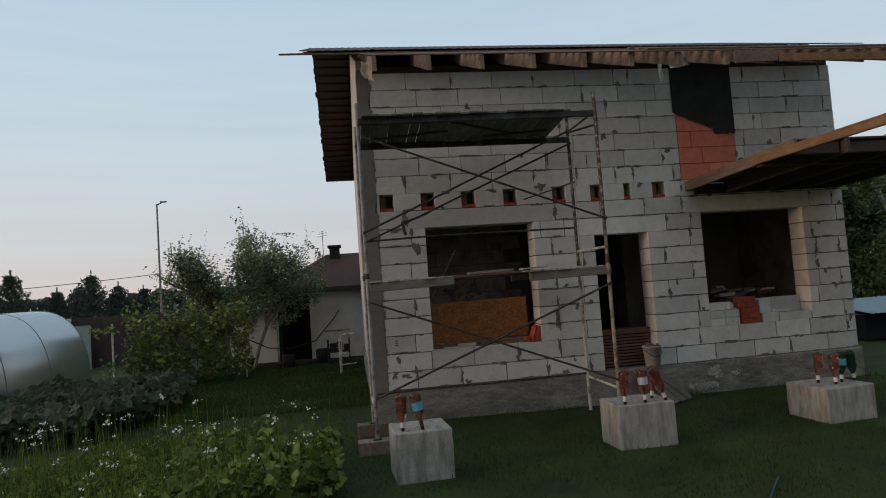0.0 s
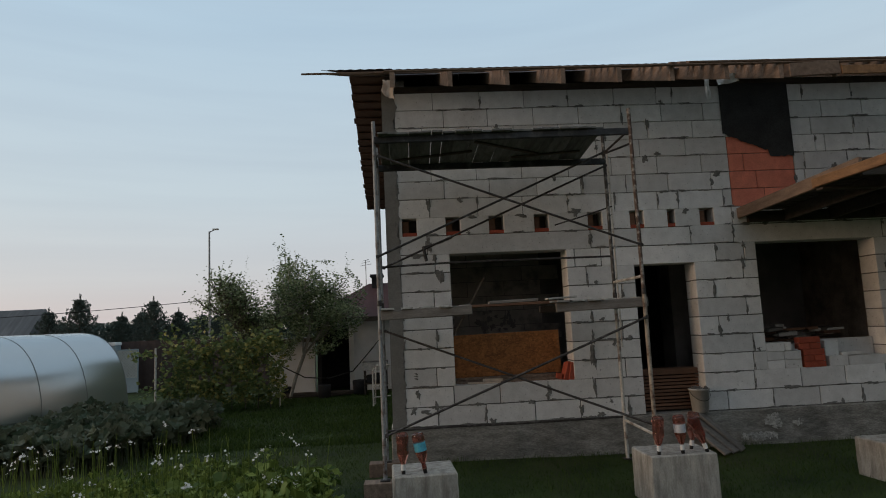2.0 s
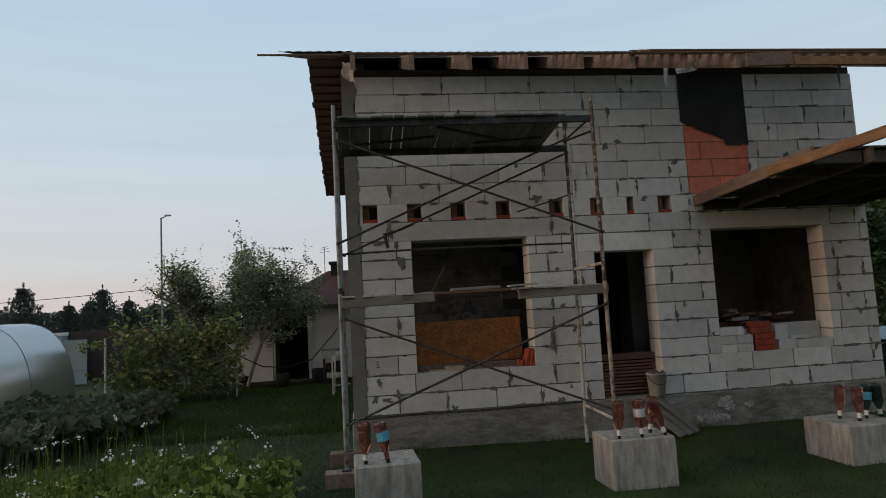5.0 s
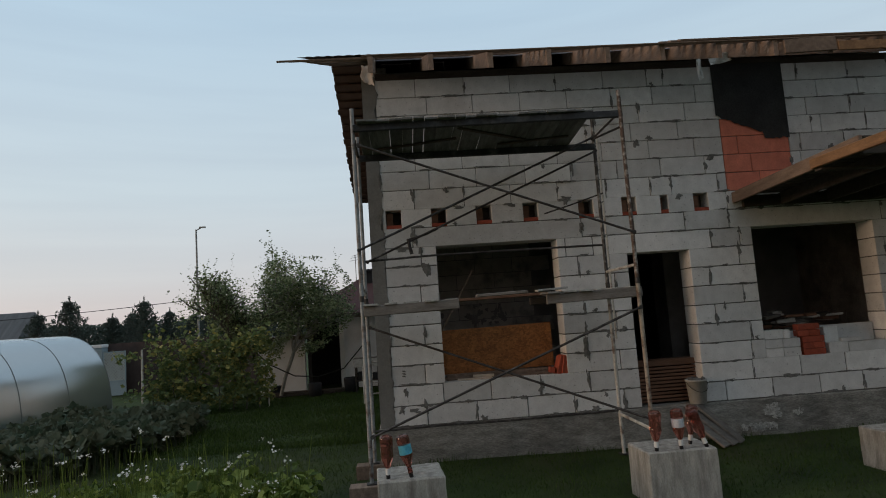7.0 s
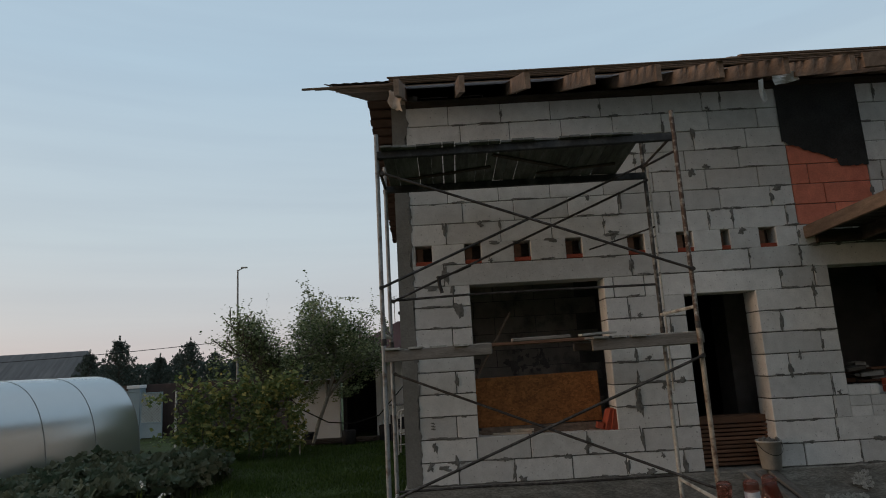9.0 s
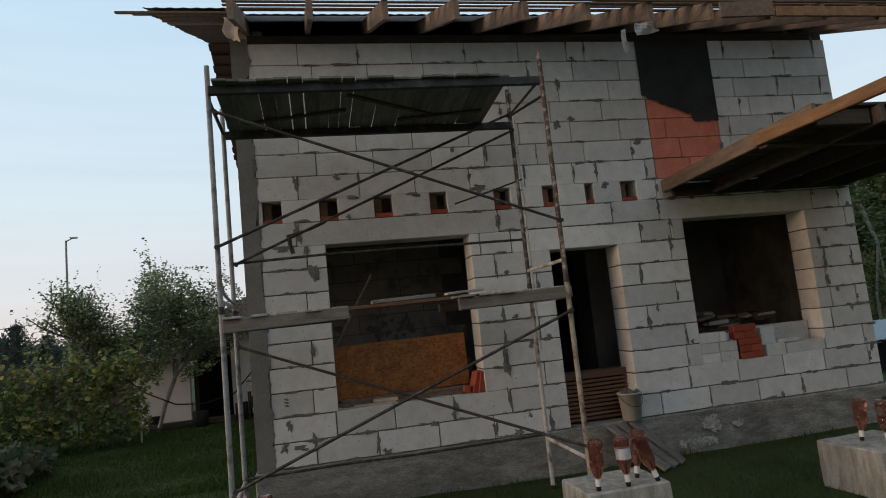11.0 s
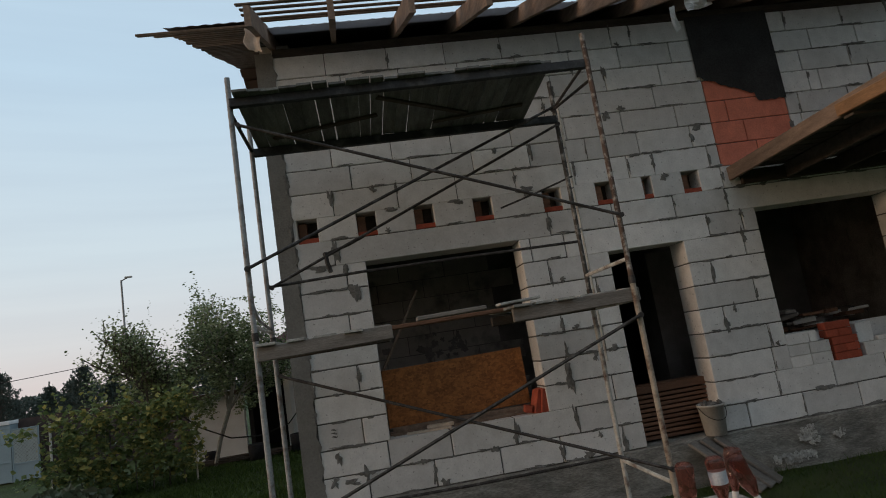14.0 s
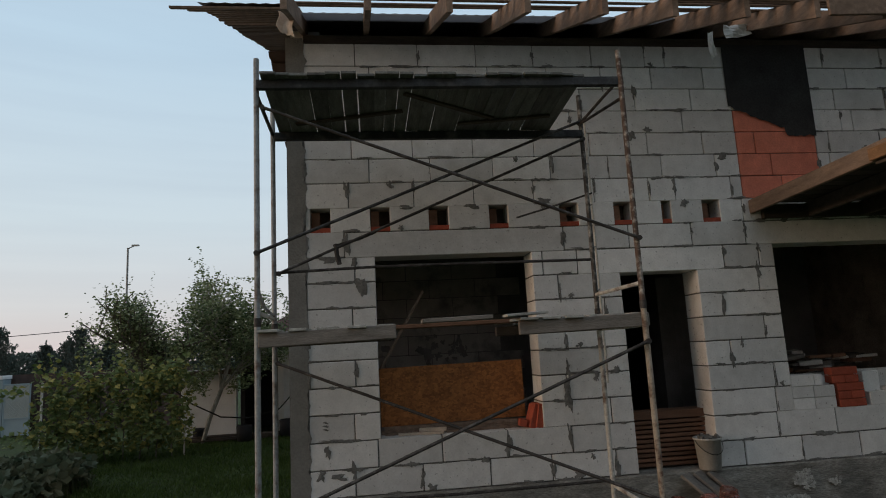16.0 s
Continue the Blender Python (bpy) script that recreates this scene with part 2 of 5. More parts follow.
POLY = material("polycarbonate", (0.27, 0.32, 0.31), 0.15, tint=0.06, scale=2, spec=0.9, bump=0.0)
nt = POLY.node_tree
tr = nt.nodes.new("ShaderNodeBsdfTranslucent")
tr.inputs[0].default_value = (0.36, 0.42, 0.38, 1)
mxs = nt.nodes.new("ShaderNodeMixShader")
mxs.inputs[0].default_value = 0.45
nt.links.new(nt.nodes["Principled BSDF"].outputs[0], mxs.inputs[1])
nt.links.new(tr.outputs[0], mxs.inputs[2])
# the twin walls of the sheet mirror the sky strongly
gls = nt.nodes.new("ShaderNodeBsdfGlossy")
gls.inputs["Color"].default_value = (0.95, 0.98, 1.0, 1)
gls.inputs["Roughness"].default_value = 0.24
mxg = nt.nodes.new("ShaderNodeMixShader")
mxg.inputs[0].default_value = 0.40
nt.links.new(mxs.outputs[0], mxg.inputs[1])
nt.links.new(gls.outputs[0], mxg.inputs[2])
nt.links.new(mxg.outputs[0], nt.nodes["Material Output"].inputs[0])
POLY_EDGE = material("grey_greenhouse_rib", (0.16, 0.18, 0.17), 0.6, tint=0.1)
BARK = material("bark", (0.11, 0.10, 0.085), 0.9, tint=0.3, scale=14, stretch=(3, 3, 0.5))
BARK_PALE = material("pale_bark", (0.26, 0.25, 0.22), 0.9, tint=0.3, scale=9)
SOIL = material("soil", (0.05, 0.04, 0.03), 0.95, tint=0.3)
WHITE_PLASTIC = material("white_plastic", (0.7, 0.7, 0.68), 0.5, tint=0.05)
BLACK_PLASTIC = material("black_plastic", (0.012, 0.012, 0.012), 0.4, tint=0.1)
HOSE_BLUE = material("blue_hose", (0.02, 0.07, 0.13), 0.5, tint=0.2, scale=20)
LABEL_BLUE = material("blue_label", (0.10, 0.42, 0.55), 0.5, tint=0.2, scale=22)
LABEL_WHITE = material("silver_label", (0.55, 0.57, 0.6), 0.4, tint=0.2, scale=22)


def leaf_material(name, a, b2, rough=0.6):
    """Leaves: colour per leaf between two tones."""
    m = bpy.data.materials.new(name)
    m.use_nodes = True
    nt = m.node_tree
    p = nt.nodes["Principled BSDF"]
    p.inputs["Roughness"].default_value = rough
    p.inputs["Specular IOR Level"].default_value = 0.25
    g = nt.nodes.new("ShaderNodeNewGeometry")
    r = nt.nodes.new("ShaderNodeValToRGB")
    r.color_ramp.elements[0].color = (*a, 1)
    r.color_ramp.elements[1].color = (*b2, 1)
    nt.links.new(g.outputs["Random Per Island"], r.inputs[0])
    nt.links.new(r.outputs[0], p.inputs["Base Color"])
    t = nt.nodes.new("ShaderNodeBsdfTranslucent")
    nt.links.new(r.outputs[0], t.inputs[0])
    mx = nt.nodes.new("ShaderNodeMixShader")
    mx.inputs[0].default_value = 0.3
    nt.links.new(p.outputs[0], mx.inputs[1])
    nt.links.new(t.outputs[0], mx.inputs[2])
    nt.links.new(mx.outputs[0], nt.nodes["Material Output"].inputs[0])
    return m


LEAF_APPLE = leaf_material("apple_leaves", (0.055, 0.095, 0.04), (0.31, 0.36, 0.20))
LEAF_HOP = leaf_material("vine_leaves", (0.095, 0.14, 0.05), (0.44, 0.38, 0.12))
for pos, col in ((0.5, (0.15, 0.20, 0.075)), (0.8, (0.27, 0.28, 0.09))):
    LEAF_HOP.node_tree.nodes["Color Ramp"].color_ramp.elements.new(pos).color = (*col, 1)
LEAF_PUMPKIN = leaf_material("pumpkin_leaves", (0.065, 0.095, 0.058), (0.19, 0.215, 0.14))
e = LEAF_PUMPKIN.node_tree.nodes["Color Ramp"].color_ramp.elements.new(0.93)
e.color = (0.11, 0.115, 0.07, 1)
LEAF_HERB = leaf_material("herb_leaves", (0.045, 0.085, 0.016), (0.23, 0.29, 0.065))
GRASS = leaf_material("grass_blades", (0.020, 0.044, 0.007), (0.074, 0.116, 0.022))
# distant needles: both tones lightened and greyed to paint in the haze
HAZY_NEEDLE = leaf_material("hazy_pine_needles", (0.05, 0.07, 0.06), (0.11, 0.14, 0.12))
FAR_LEAF = leaf_material("far_leaves", (0.06, 0.09, 0.045), (0.15, 0.20, 0.08))
PETAL = leaf_material("white_petals", (0.7, 0.7, 0.68), (0.85, 0.85, 0.82))
LAWN = material("lawn_soil", (0.027, 0.046, 0.009), 0.95, tint=0.5, scale=1.5, stain=(0.05, 0.05, 0.02), stain_amount=0.6, stain_scale=0.7, fine=90, bump=0.9)


def osb_material():
    m = material("strand_board", (0.30, 0.115, 0.036), 0.8, tint=0.2, scale=10, bump=0.3)
    nt = m.node_tree
    vo = nt.nodes.new("ShaderNodeTexVoronoi")
    vo.inputs["Scale"].default_value = 22
    mp = nt.nodes.new("ShaderNodeMapping")
    mp.inputs["Scale"].default_value = (1.5, 1, 2.2)
    geo = nt.nodes.new("ShaderNodeNewGeometry")
    nt.links.new(geo.outputs["Position"], mp.inputs[0])
    nt.links.new(mp.outputs[0], vo.inputs["Vector"])
    b = nt.nodes["Principled BSDF"]
    src = b.inputs["Base Color"].links[0].from_socket
    hsv = nt.nodes.new("ShaderNodeHueSaturation")
    mr = nt.nodes.new("ShaderNodeMapRange")
    mr.inputs[3].default_value, mr.inputs[4].default_value = 0.72, 1.3
    sp = nt.nodes.new("ShaderNodeSeparateColor")
    nt.links.new(vo.outputs["Color"], sp.inputs[0])
    nt.links.new(sp.outputs[0], mr.inputs[0])
    nt.links.new(mr.outputs[0], hsv.inputs["Value"])
    nt.links.new(src, hsv.inputs["Color"])
    nt.links.new(hsv.outputs[0], b.inputs["Base Color"])
    return m


OSB = osb_material()


def bottle_material(name, color, alpha=0.55):
    m = bpy.data.materials.new(name)
    m.use_nodes = True
    b = m.node_tree.nodes["Principled BSDF"]
    b.inputs["Base Color"].default_value = (*color, 1)
    b.inputs["Roughness"].default_value = 0.06
    b.inputs["Transmission Weight"].default_value = alpha
    b.inputs["IOR"].default_value = 1.38
    return m


BOTTLE_BROWN = bottle_material("brown_bottle", (0.50, 0.21, 0.165), 0.9)
BOTTLE_GREEN = bottle_material("green_bottle", (0.035, 0.09, 0.075), 0.8)


# ---- mesh helpers ----
def box(bm, x0, x1, y0, y1, z0, z1, m=None, bevel=0.0):
    r = bmesh.ops.create_cube(bm, size=1)
    vs = r["verts"]
    bmesh.ops.scale(bm, vec=(x1 - x0, y1 - y0, z1 - z0), verts=vs)
    bmesh.ops.translate(bm, vec=((x0 + x1) / 2, (y0 + y1) / 2, (z0 + z1) / 2), verts=vs)
    if bevel:
        es = list({e for v in vs for e in v.link_edges})
        vs = list({v for f in bmesh.ops.bevel(bm, geom=es, offset=bevel, segments=1, affect="EDGES")["faces"] for v in f.verts})
    if m is not None:
        bmesh.ops.transform(bm, matrix=m, verts=vs)
    return bm


def beam(bm, a, b, w, h, up=(0, 0, 1), bevel=0.004):
    """A squared timber from a to b: w across, h along up."""
    a, b = Vector(a), Vector(b)
    d = (b - a).normalized()
    s = d.cross(Vector(up)).normalized()
    u = s.cross(d)
    m = Matrix((s, d, u)).transposed().to_4x4()
    m.translation = (a + b) / 2
    n = (b - a).length / 2
    return box(bm, -w / 2, w / 2, -n, n, -h / 2, h / 2, m, bevel)


def tube(bm, a, b, r, seg=8, r2=None):
    a, b = Vector(a), Vector(b)
    q = (b - a).to_track_quat("Z", "Y").to_matrix().to_4x4()
    q.translation = (a + b) / 2
    bmesh.ops.create_cone(bm, cap_ends=True, segments=seg, radius1=r, radius2=r if r2 is None else r2, depth=(b - a).length, matrix=q)
    return bm


def bent(bm, pts, r, seg=8):
    for p, q in zip(pts, pts[1:]):
        tube(bm, p, q, r, seg)
    return bm


def lathe(bm, profile, seg=16, m=None):
    """A turned shape from (radius, height) pairs."""
    rings = []
    for r, z in profile:
        rings.append([bm.verts.new((r * math.cos(2 * math.pi * i / seg), r * math.sin(2 * math.pi * i / seg), z)) for i in range(seg)])
    for p, q in zip(rings, rings[1:]):
        for i in range(seg):
            bm.faces.new((p[i], p[(i + 1) % seg], q[(i + 1) % seg], q[i]))
    bm.faces.new(list(reversed(rings[0])))
    bm.faces.new(rings[-1])
    if m is not None:
        bmesh.ops.transform(bm, matrix=m, verts=[v for ring in rings for v in ring])
    return bm


def mesh_of(name, bm, mat, smooth=False):
    me = bpy.data.meshes.new(name)
    bmesh.ops.recalc_face_normals(bm, faces=bm.faces)
    if smooth:
        for f in bm.faces:
            f.smooth = True
    bm.to_mesh(me)
    bm.free()
    me.materials.append(mat)
    return me


def part(name, bm, mat, parent=None, label="", smooth=False):
    ob = new(name, mesh_of(name, bm, mat, smooth))
    if parent is not None:
        ob.parent = parent
    if label:
        ob["label"] = label
    return ob


def thing(name, label, category, group="", kind="", at=None):
    ob = new(name)
    ob.empty_display_size = 0.1
    if at is not None:
        ob.matrix_world = at
    return tagged(ob, label, category, group, kind)


def single(name, bm, mat, label, category, group="", kind="", smooth=False, at=None):
    ob = part(name, bm, mat, None, "", smooth)
    if at is not None:
        ob.matrix_world = at
    return tagged(ob, label, category, group, kind)


def polymesh(name, verts, faces, mat, parent=None):
    me = bpy.data.meshes.new(name)
    me.from_pydata(verts, [], faces)
    me.materials.append(mat)
    ob = new(name, me)
    if parent is not None:
        ob.parent = parent
    return ob


def wall_mesh(u0, u1, z0, z1, d0, d1, holes, along="x"):
    """A wall of thickness d0..d1 with rectangular openings (u0, u1, z0, z1) cut through."""
    us = sorted({u0, u1, *(h[i] for h in holes for i in (0, 1))})
    zs = sorted({z0, z1, *(h[i] for h in holes for i in (2, 3))})
    us = [u for u in us if u0 <= u <= u1]
    zs = [z for z in zs if z0 <= z <= z1]

    def solid(i, j):
        if not (0 <= i < len(us) - 1 and 0 <= j < len(zs) - 1):
            return False
        cu, cz = (us[i] + us[i + 1]) / 2, (zs[j] + zs[j + 1]) / 2
        return not any(h[0] < cu < h[1] and h[2] < cz < h[3] for h in holes)

    bm = bmesh.new()

    def quad(*ps):
        bm.faces.new([bm.verts.new((u, d, z) if along == "x" else (d, u, z)) for u, d, z in ps])

    for i in range(len(us) - 1):
        for j in range(len(zs) - 1):
            if not solid(i, j):
                continue
            a, b, c, d = us[i], us[i + 1], zs[j], zs[j + 1]
            quad((a, d0, c), (b, d0, c), (b, d0, d), (a, d0, d))
            quad((a, d1, c), (a, d1, d), (b, d1, d), (b, d1, c))
            if not solid(i - 1, j):
                quad((a, d0, c), (a, d0, d), (a, d1, d), (a, d1, c))
            if not solid(i + 1, j):
                quad((b, d0, c), (b, d1, c), (b, d1, d), (b, d0, d))
            if not solid(i, j - 1):
                quad((a, d0, c), (a, d1, c), (b, d1, c), (b, d0, c))
            if not solid(i, j + 1):
                quad((a, d0, d), (b, d0, d), (b, d1, d), (a, d1, d))
    bmesh.ops.remove_doubles(bm, verts=bm.verts, dist=1e-5)
    return bm


# ---- the house: levels and openings ----
X0, X1, ZP, H = 0.15, 7.30, 0.43, 0.2375          # facade ends, plinth top, course height
DEPTH, WALL = 7.1, 0.30
TOP = ZP + 18 * H
W1 = (0.935, 2.45, ZP + 2 * H, ZP + 9 * H)
DOOR = (3.32, 4.13, ZP, ZP + 8 * H)
W2 = (4.965, 6.60, ZP + 2 * H, ZP + 9 * H)
HOLES = [(a, a + w, ZP + 10 * H, ZP + 11 * H) for a, w in ((0.345, 0.195), (0.905, 0.195), (1.463, 0.2), (2.053, 0.195), (2.758, 0.2), (3.317, 0.195), (3.821, 0.108), (4.256, 0.2))]
PITCH = 0.405                                       # rise of the roof per metre
RIDGE_Y = DEPTH / 2


def roof_z(y, lift=0.0):
    return 5.01 + lift + PITCH * (y if y < RIDGE_Y else 2 * RIDGE_Y - y)


# ground: one sheet to the horizon
bm = bmesh.new()
bmesh.ops.create_grid(bm, x_segments=60, y_segments=60, size=14)
for v in bm.verts:
    v.co.z = 0.03 * noise.noise(v.co * 0.5) + 0.012 * noise.noise(v.co * 2.0) - 0.01
edge = [e for e in bm.edges if e.is_boundary]
ext = bmesh.ops.extrude_edge_only(bm, edges=edge)["geom"]
for v in ext:
    if isinstance(v, bmesh.types.BMVert):
        v.co.x, v.co.y, v.co.z = v.co.x * 90, v.co.y * 90, -0.02
single("ground", bm, LAWN, "mown green lawn with bare worn spots round the house", "ground", kind="structure", smooth=True)

# plinth
bm = bmesh.new()
box(bm, X0 - 0.03, X1 + 0.04, -0.035, DEPTH + 0.03, -0.15, ZP - 0.004, bevel=0.012)
bmesh.ops.subdivide_edges(bm, edges=[e for e in bm.edges if abs(e.verts[0].co.x - e.verts[1].co.x) > 3], cuts=60)
for v in bm.verts:
    v.co.y += 0.012 * noise.noise(v.co * 3.0)
    v.co.z += 0.008 * noise.noise(v.co * 5.0 + Vector((7, 0, 0)))
single("plinth", bm, PLINTH, "rough grey concrete plinth with stains and splashes", "plinth", kind="structure")

# front wall: the mortar bed in which the blocks sit
holes = [W1, DOOR, W2] + HOLES
wall_south = single("wall_south", wall_mesh(X0 + 0.004, X1, ZP, TOP, 0.012, WALL, holes), MORTAR, "unplastered front wall of pale aerated concrete blocks with grey joints", "wall", kind="structure")
# rendered strip on the corner
bm = bmesh.new()
box(bm, X0 - 0.008, 0.305, -0.006, WALL, ZP, TOP + 0.05)
bmesh.ops.subdivide_edges(bm, edges=[e for e in bm.edges if abs(e.verts[0].co.z - e.verts[1].co.z) > 1], cuts=90)
for v in bm.verts:
    if v.co.x > 0.25:
        v.co.x += 0.045 * noise.noise(Vector((0, 0, v.co.z * 5))) + 0.05 * noise.noise(Vector((3, 0, v.co.z * 14))) + 0.006
part("corner_render", bm, RENDER, wall_south, "grey smeared render on the corner")


def gable_wall(name, xa, xb, label):
    bm = bmesh.new()
    prof = [(WALL, ZP), (DEPTH, ZP), (DEPTH, TOP), (RIDGE_Y, roof_z(RIDGE_Y) - 0.12), (WALL, roof_z(WALL) - 0.14)]
    lo = [bm.verts.new((xa, y, z)) for y, z in prof]
    hi = [bm.verts.new((xb, y, z)) for y, z in prof]
    bm.faces.new(lo)
    bm.faces.new(hi)
    n = len(prof)
    for i in range(n):
        bm.faces.new((lo[i], lo[(i + 1) % n], hi[(i + 1) % n], hi[i]))
    return single(name, bm, AERATED, label, "wall", kind="structure")


gable_wall("wall_west", X0 + 0.006, X0 + WALL, "side wall of pale aerated concrete under the gable")
gable_wall("wall_east", X1 - WALL, X1 - 0.006, "far side wall of pale aerated concrete under the gable")
single("wall_north", wall_mesh(X0 + WALL, X1 - WALL, ZP, TOP, DEPTH - WALL, DEPTH, []), DIM_INNER, "rear wall of aerated concrete", "wall", kind="structure")
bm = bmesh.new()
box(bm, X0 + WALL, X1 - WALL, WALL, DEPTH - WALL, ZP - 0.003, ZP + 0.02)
single("floor", bm, DIM_INNER, "bare dusty concrete floor inside the house", "floor", kind="structure")
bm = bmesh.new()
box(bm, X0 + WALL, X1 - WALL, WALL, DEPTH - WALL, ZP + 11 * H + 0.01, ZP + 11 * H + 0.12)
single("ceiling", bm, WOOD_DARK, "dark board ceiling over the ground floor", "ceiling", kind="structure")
wall_inner = single("wall_inner", wall_mesh(X0 + WALL, X1 - WALL, ZP + 0.02, ZP + 11 * H, 2.2, 2.4, [(3.75, 4.6, ZP + 0.02, ZP + 2.05)]), DIM_INNER, "inner partition of aerated blocks with a door opening", "wall", kind="structure")
bm = bmesh.new()
for r_ in range(11):
    y_ = WALL + 0.006 - (0.3 if r_ % 2 else 0)
    while y_ < 2.19:
        ya, yb = max(WALL + 0.004, y_), min(2.19, y_ + 0.598)
        box(bm, X1 - WALL - 0.022, X1 - WALL - 0.0105, ya, yb, ZP + 0.024 + r_ * H, ZP + 0.018 + (r_ + 1) * H - 0.012)
        y_ += 0.608
box(bm, X1 - WALL - 0.010, X1 - WALL - 0.002, WALL + 0.002, 2.198, ZP + 0.022, ZP + 11 * H)
single("wall_lining", bm, DIM_BROWN, "brownish blockwork lining the room, darkened in colour for indoor shade", "wall", kind="structure")
single("wall_inner_cross", wall_mesh(WALL, 2.2, ZP + 0.02, ZP + 11 * H, 2.95, 3.15, [], "y"), DIM_INNER, "inner cross wall of aerated blocks", "wall", kind="structure")
single("wall_inner_east", wall_mesh(WALL, 2.2, ZP + 0.02, ZP + 11 * H, 4.55, 4.75, [(0.9, 1.8, ZP + 0.02, ZP + 2.0)], "y"), DIM_INNER, "inner cross wall of aerated blocks beside the entrance", "wall", kind="structure")

# ---- roof ----
roof = thing("roof", "gable roof with open rafters, battens and brown sheeting", "roof", kind="structure")
XL, XR = -0.55, X1 + 0.75
rng = random.Random(3)
x = 0.31
i = 0
while x < XR:
    bm = bmesh.new()
    tail = -1.45 + rng.uniform(-0.03, 0.03)
    h = 0.17
    vs = [(tail, -h), (RIDGE_Y, -h), (RIDGE_Y, 0), (tail, 0)]
    for sx in (-0.025, 0.025):
        f = [bm.verts.new((sx, y, roof_z(y, -0.03) + dz)) for y, dz in vs]
        bm.faces.new(f)
    bm.verts.ensure_lookup_table()
    for k in range(4):
        bm.faces.new((bm.verts[k], bm.verts[(k + 1) % 4], bm.verts[4 + (k + 1) % 4], bm.verts[4 + k]))
    o = part("rafter", bm, WOOD_RAFTER, roof)
    o.location.x = x
    x += 0.62 + rng.uniform(-0.015, 0.015)
    i += 1
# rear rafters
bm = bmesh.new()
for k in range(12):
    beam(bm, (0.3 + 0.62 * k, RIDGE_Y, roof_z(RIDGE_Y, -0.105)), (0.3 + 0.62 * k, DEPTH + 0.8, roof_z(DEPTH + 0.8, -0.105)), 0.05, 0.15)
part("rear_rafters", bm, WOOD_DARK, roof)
# battens, open to the sky along the front eave
rows_y = [-1.43, -1.22, -0.985, -0.75, -0.63, -0.40, -0.28]
while rows_y[-1] < RIDGE_Y - 0.1:
    rows_y.append(rows_y[-1] + 0.125)
for k, y in enumerate(rows_y):
    bm = bmesh.new()
    xl = 0.20 + rng.uniform(-0.02, 0.03) if y < -0.5 else {5: -0.82, 6: -0.70}.get(k, XL + rng.uniform(-0.02, 0.02))
    z = roof_z(y, -0.03) + 0.014
    xr = 0.33 if -0.5 < y < 0.04 else XR + rng.uniform(-0.1, 0.1)
    beam(bm, (xl, y, z), (xr, y, z + rng.uniform(-0.006, 0.006)), 0.07, 0.016 if y < -0.5 else 0.024, up=(0, -PITCH, 1))
    # from y 0.6 inwards a darker timber colour paints the shade under the roof
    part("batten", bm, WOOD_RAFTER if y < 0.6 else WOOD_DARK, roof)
for y in (-1.42, -1.19, -0.97):
    z = roof_z(y, -0.03) + 0.042
    bm = beam(bmesh.new(), (3.60 + rng.uniform(-0.02, 0.02), y, z), (XR, y, z + 0.004), 0.085, 0.022, up=(0, -PITCH, 1))
    part("batten", bm, WOOD_RAFTER, roof, "second layer of battens")
bm = bmesh.new()
y = RIDGE_Y + 0.1
while y < DEPTH + 0.85:
    z = roof_z(y, -0.03) + 0.014
    beam(bm, (XL + rng.uniform(-0.03, 0.03), y, z), (XR, y, z), 0.15, 0.026, up=(0, PITCH, 1))
    y += 0.22
part("rear_battens", bm, ROOF_BROWN, roof, "brown boards under the rear roof slope")


def wavy_sheet(x0, x1, y0, y1, lift, pitch_m=0.12, amp=0.004):
    """Corrugated sheeting whose waves run down the slope."""
    verts, faces = [], []
    n = int((x1 - x0) / pitch_m * 6)
    for j, yy in enumerate((y0, y1)):
        for q in range(n + 1):
            xx = x0 + (x1 - x0) * q / n
            verts.append((xx, yy, roof_z(yy, lift) + amp * math.sin(2 * math.pi * xx / pitch_m)))
    for q in range(n):
        faces.append((q, q + 1, n + 2 + q, n + 1 + q))
    return verts, faces


for a, b, ya, yb in ((XL - 0.02, 0.30, -0.44, 0.05), (XL - 0.02, X1 + 0.7, 0.05, RIDGE_Y), (XL, X1 + 0.7, RIDGE_Y + 0.02, DEPTH + 0.9)):
    v, f = wavy_sheet(a, b, ya, yb, 0.03)
    sh = polymesh("roof_sheet", v, f, ROOF_BROWN, roof)
    so = sh.modifiers.new("thickness", "SOLIDIFY")
    so.thickness = 0.006
# grey film under the first sheet
bm = bmesh.new()
box(bm, 0.33, X1, -0.37, 0.9, -0.003, 0.003)
for v in bm.verts:
    v.co.z += roof_z(v.co.y, -0.045)
part("underlay_film", bm, FILM, roof, "pale grey underlay film")
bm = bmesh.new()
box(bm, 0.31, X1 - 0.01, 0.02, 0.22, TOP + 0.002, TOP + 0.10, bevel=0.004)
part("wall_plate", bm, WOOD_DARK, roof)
# scraps that hang from the eave
bm = bmesh.new()
n = 8
grid = [[bm.verts.new((0.19 + 0.13 * u / n + 0.012 * math.sin(w_ * 0.9), -0.84 + 0.025 * math.sin(u * 0.5) - 0.008 * w_, 4.56 - 0.27 * w_ / n * (0.75 + 0.25 * u / n) + 0.008 * math.sin(u * 2.1 + w_))) for u in range(n + 1)] for w_ in range(n + 1)]
for a in range(n):
    for b in range(n):
        bm.faces.new((grid[a][b], grid[a][b + 1], grid[a + 1][b + 1], grid[a + 1][b]))
scrap = part("hanging_scrap", bm, PLY, roof, "curled pale plywood scrap hanging from the first rafter")
scrap.modifiers.new("thickness", "SOLIDIFY").thickness = 0.006
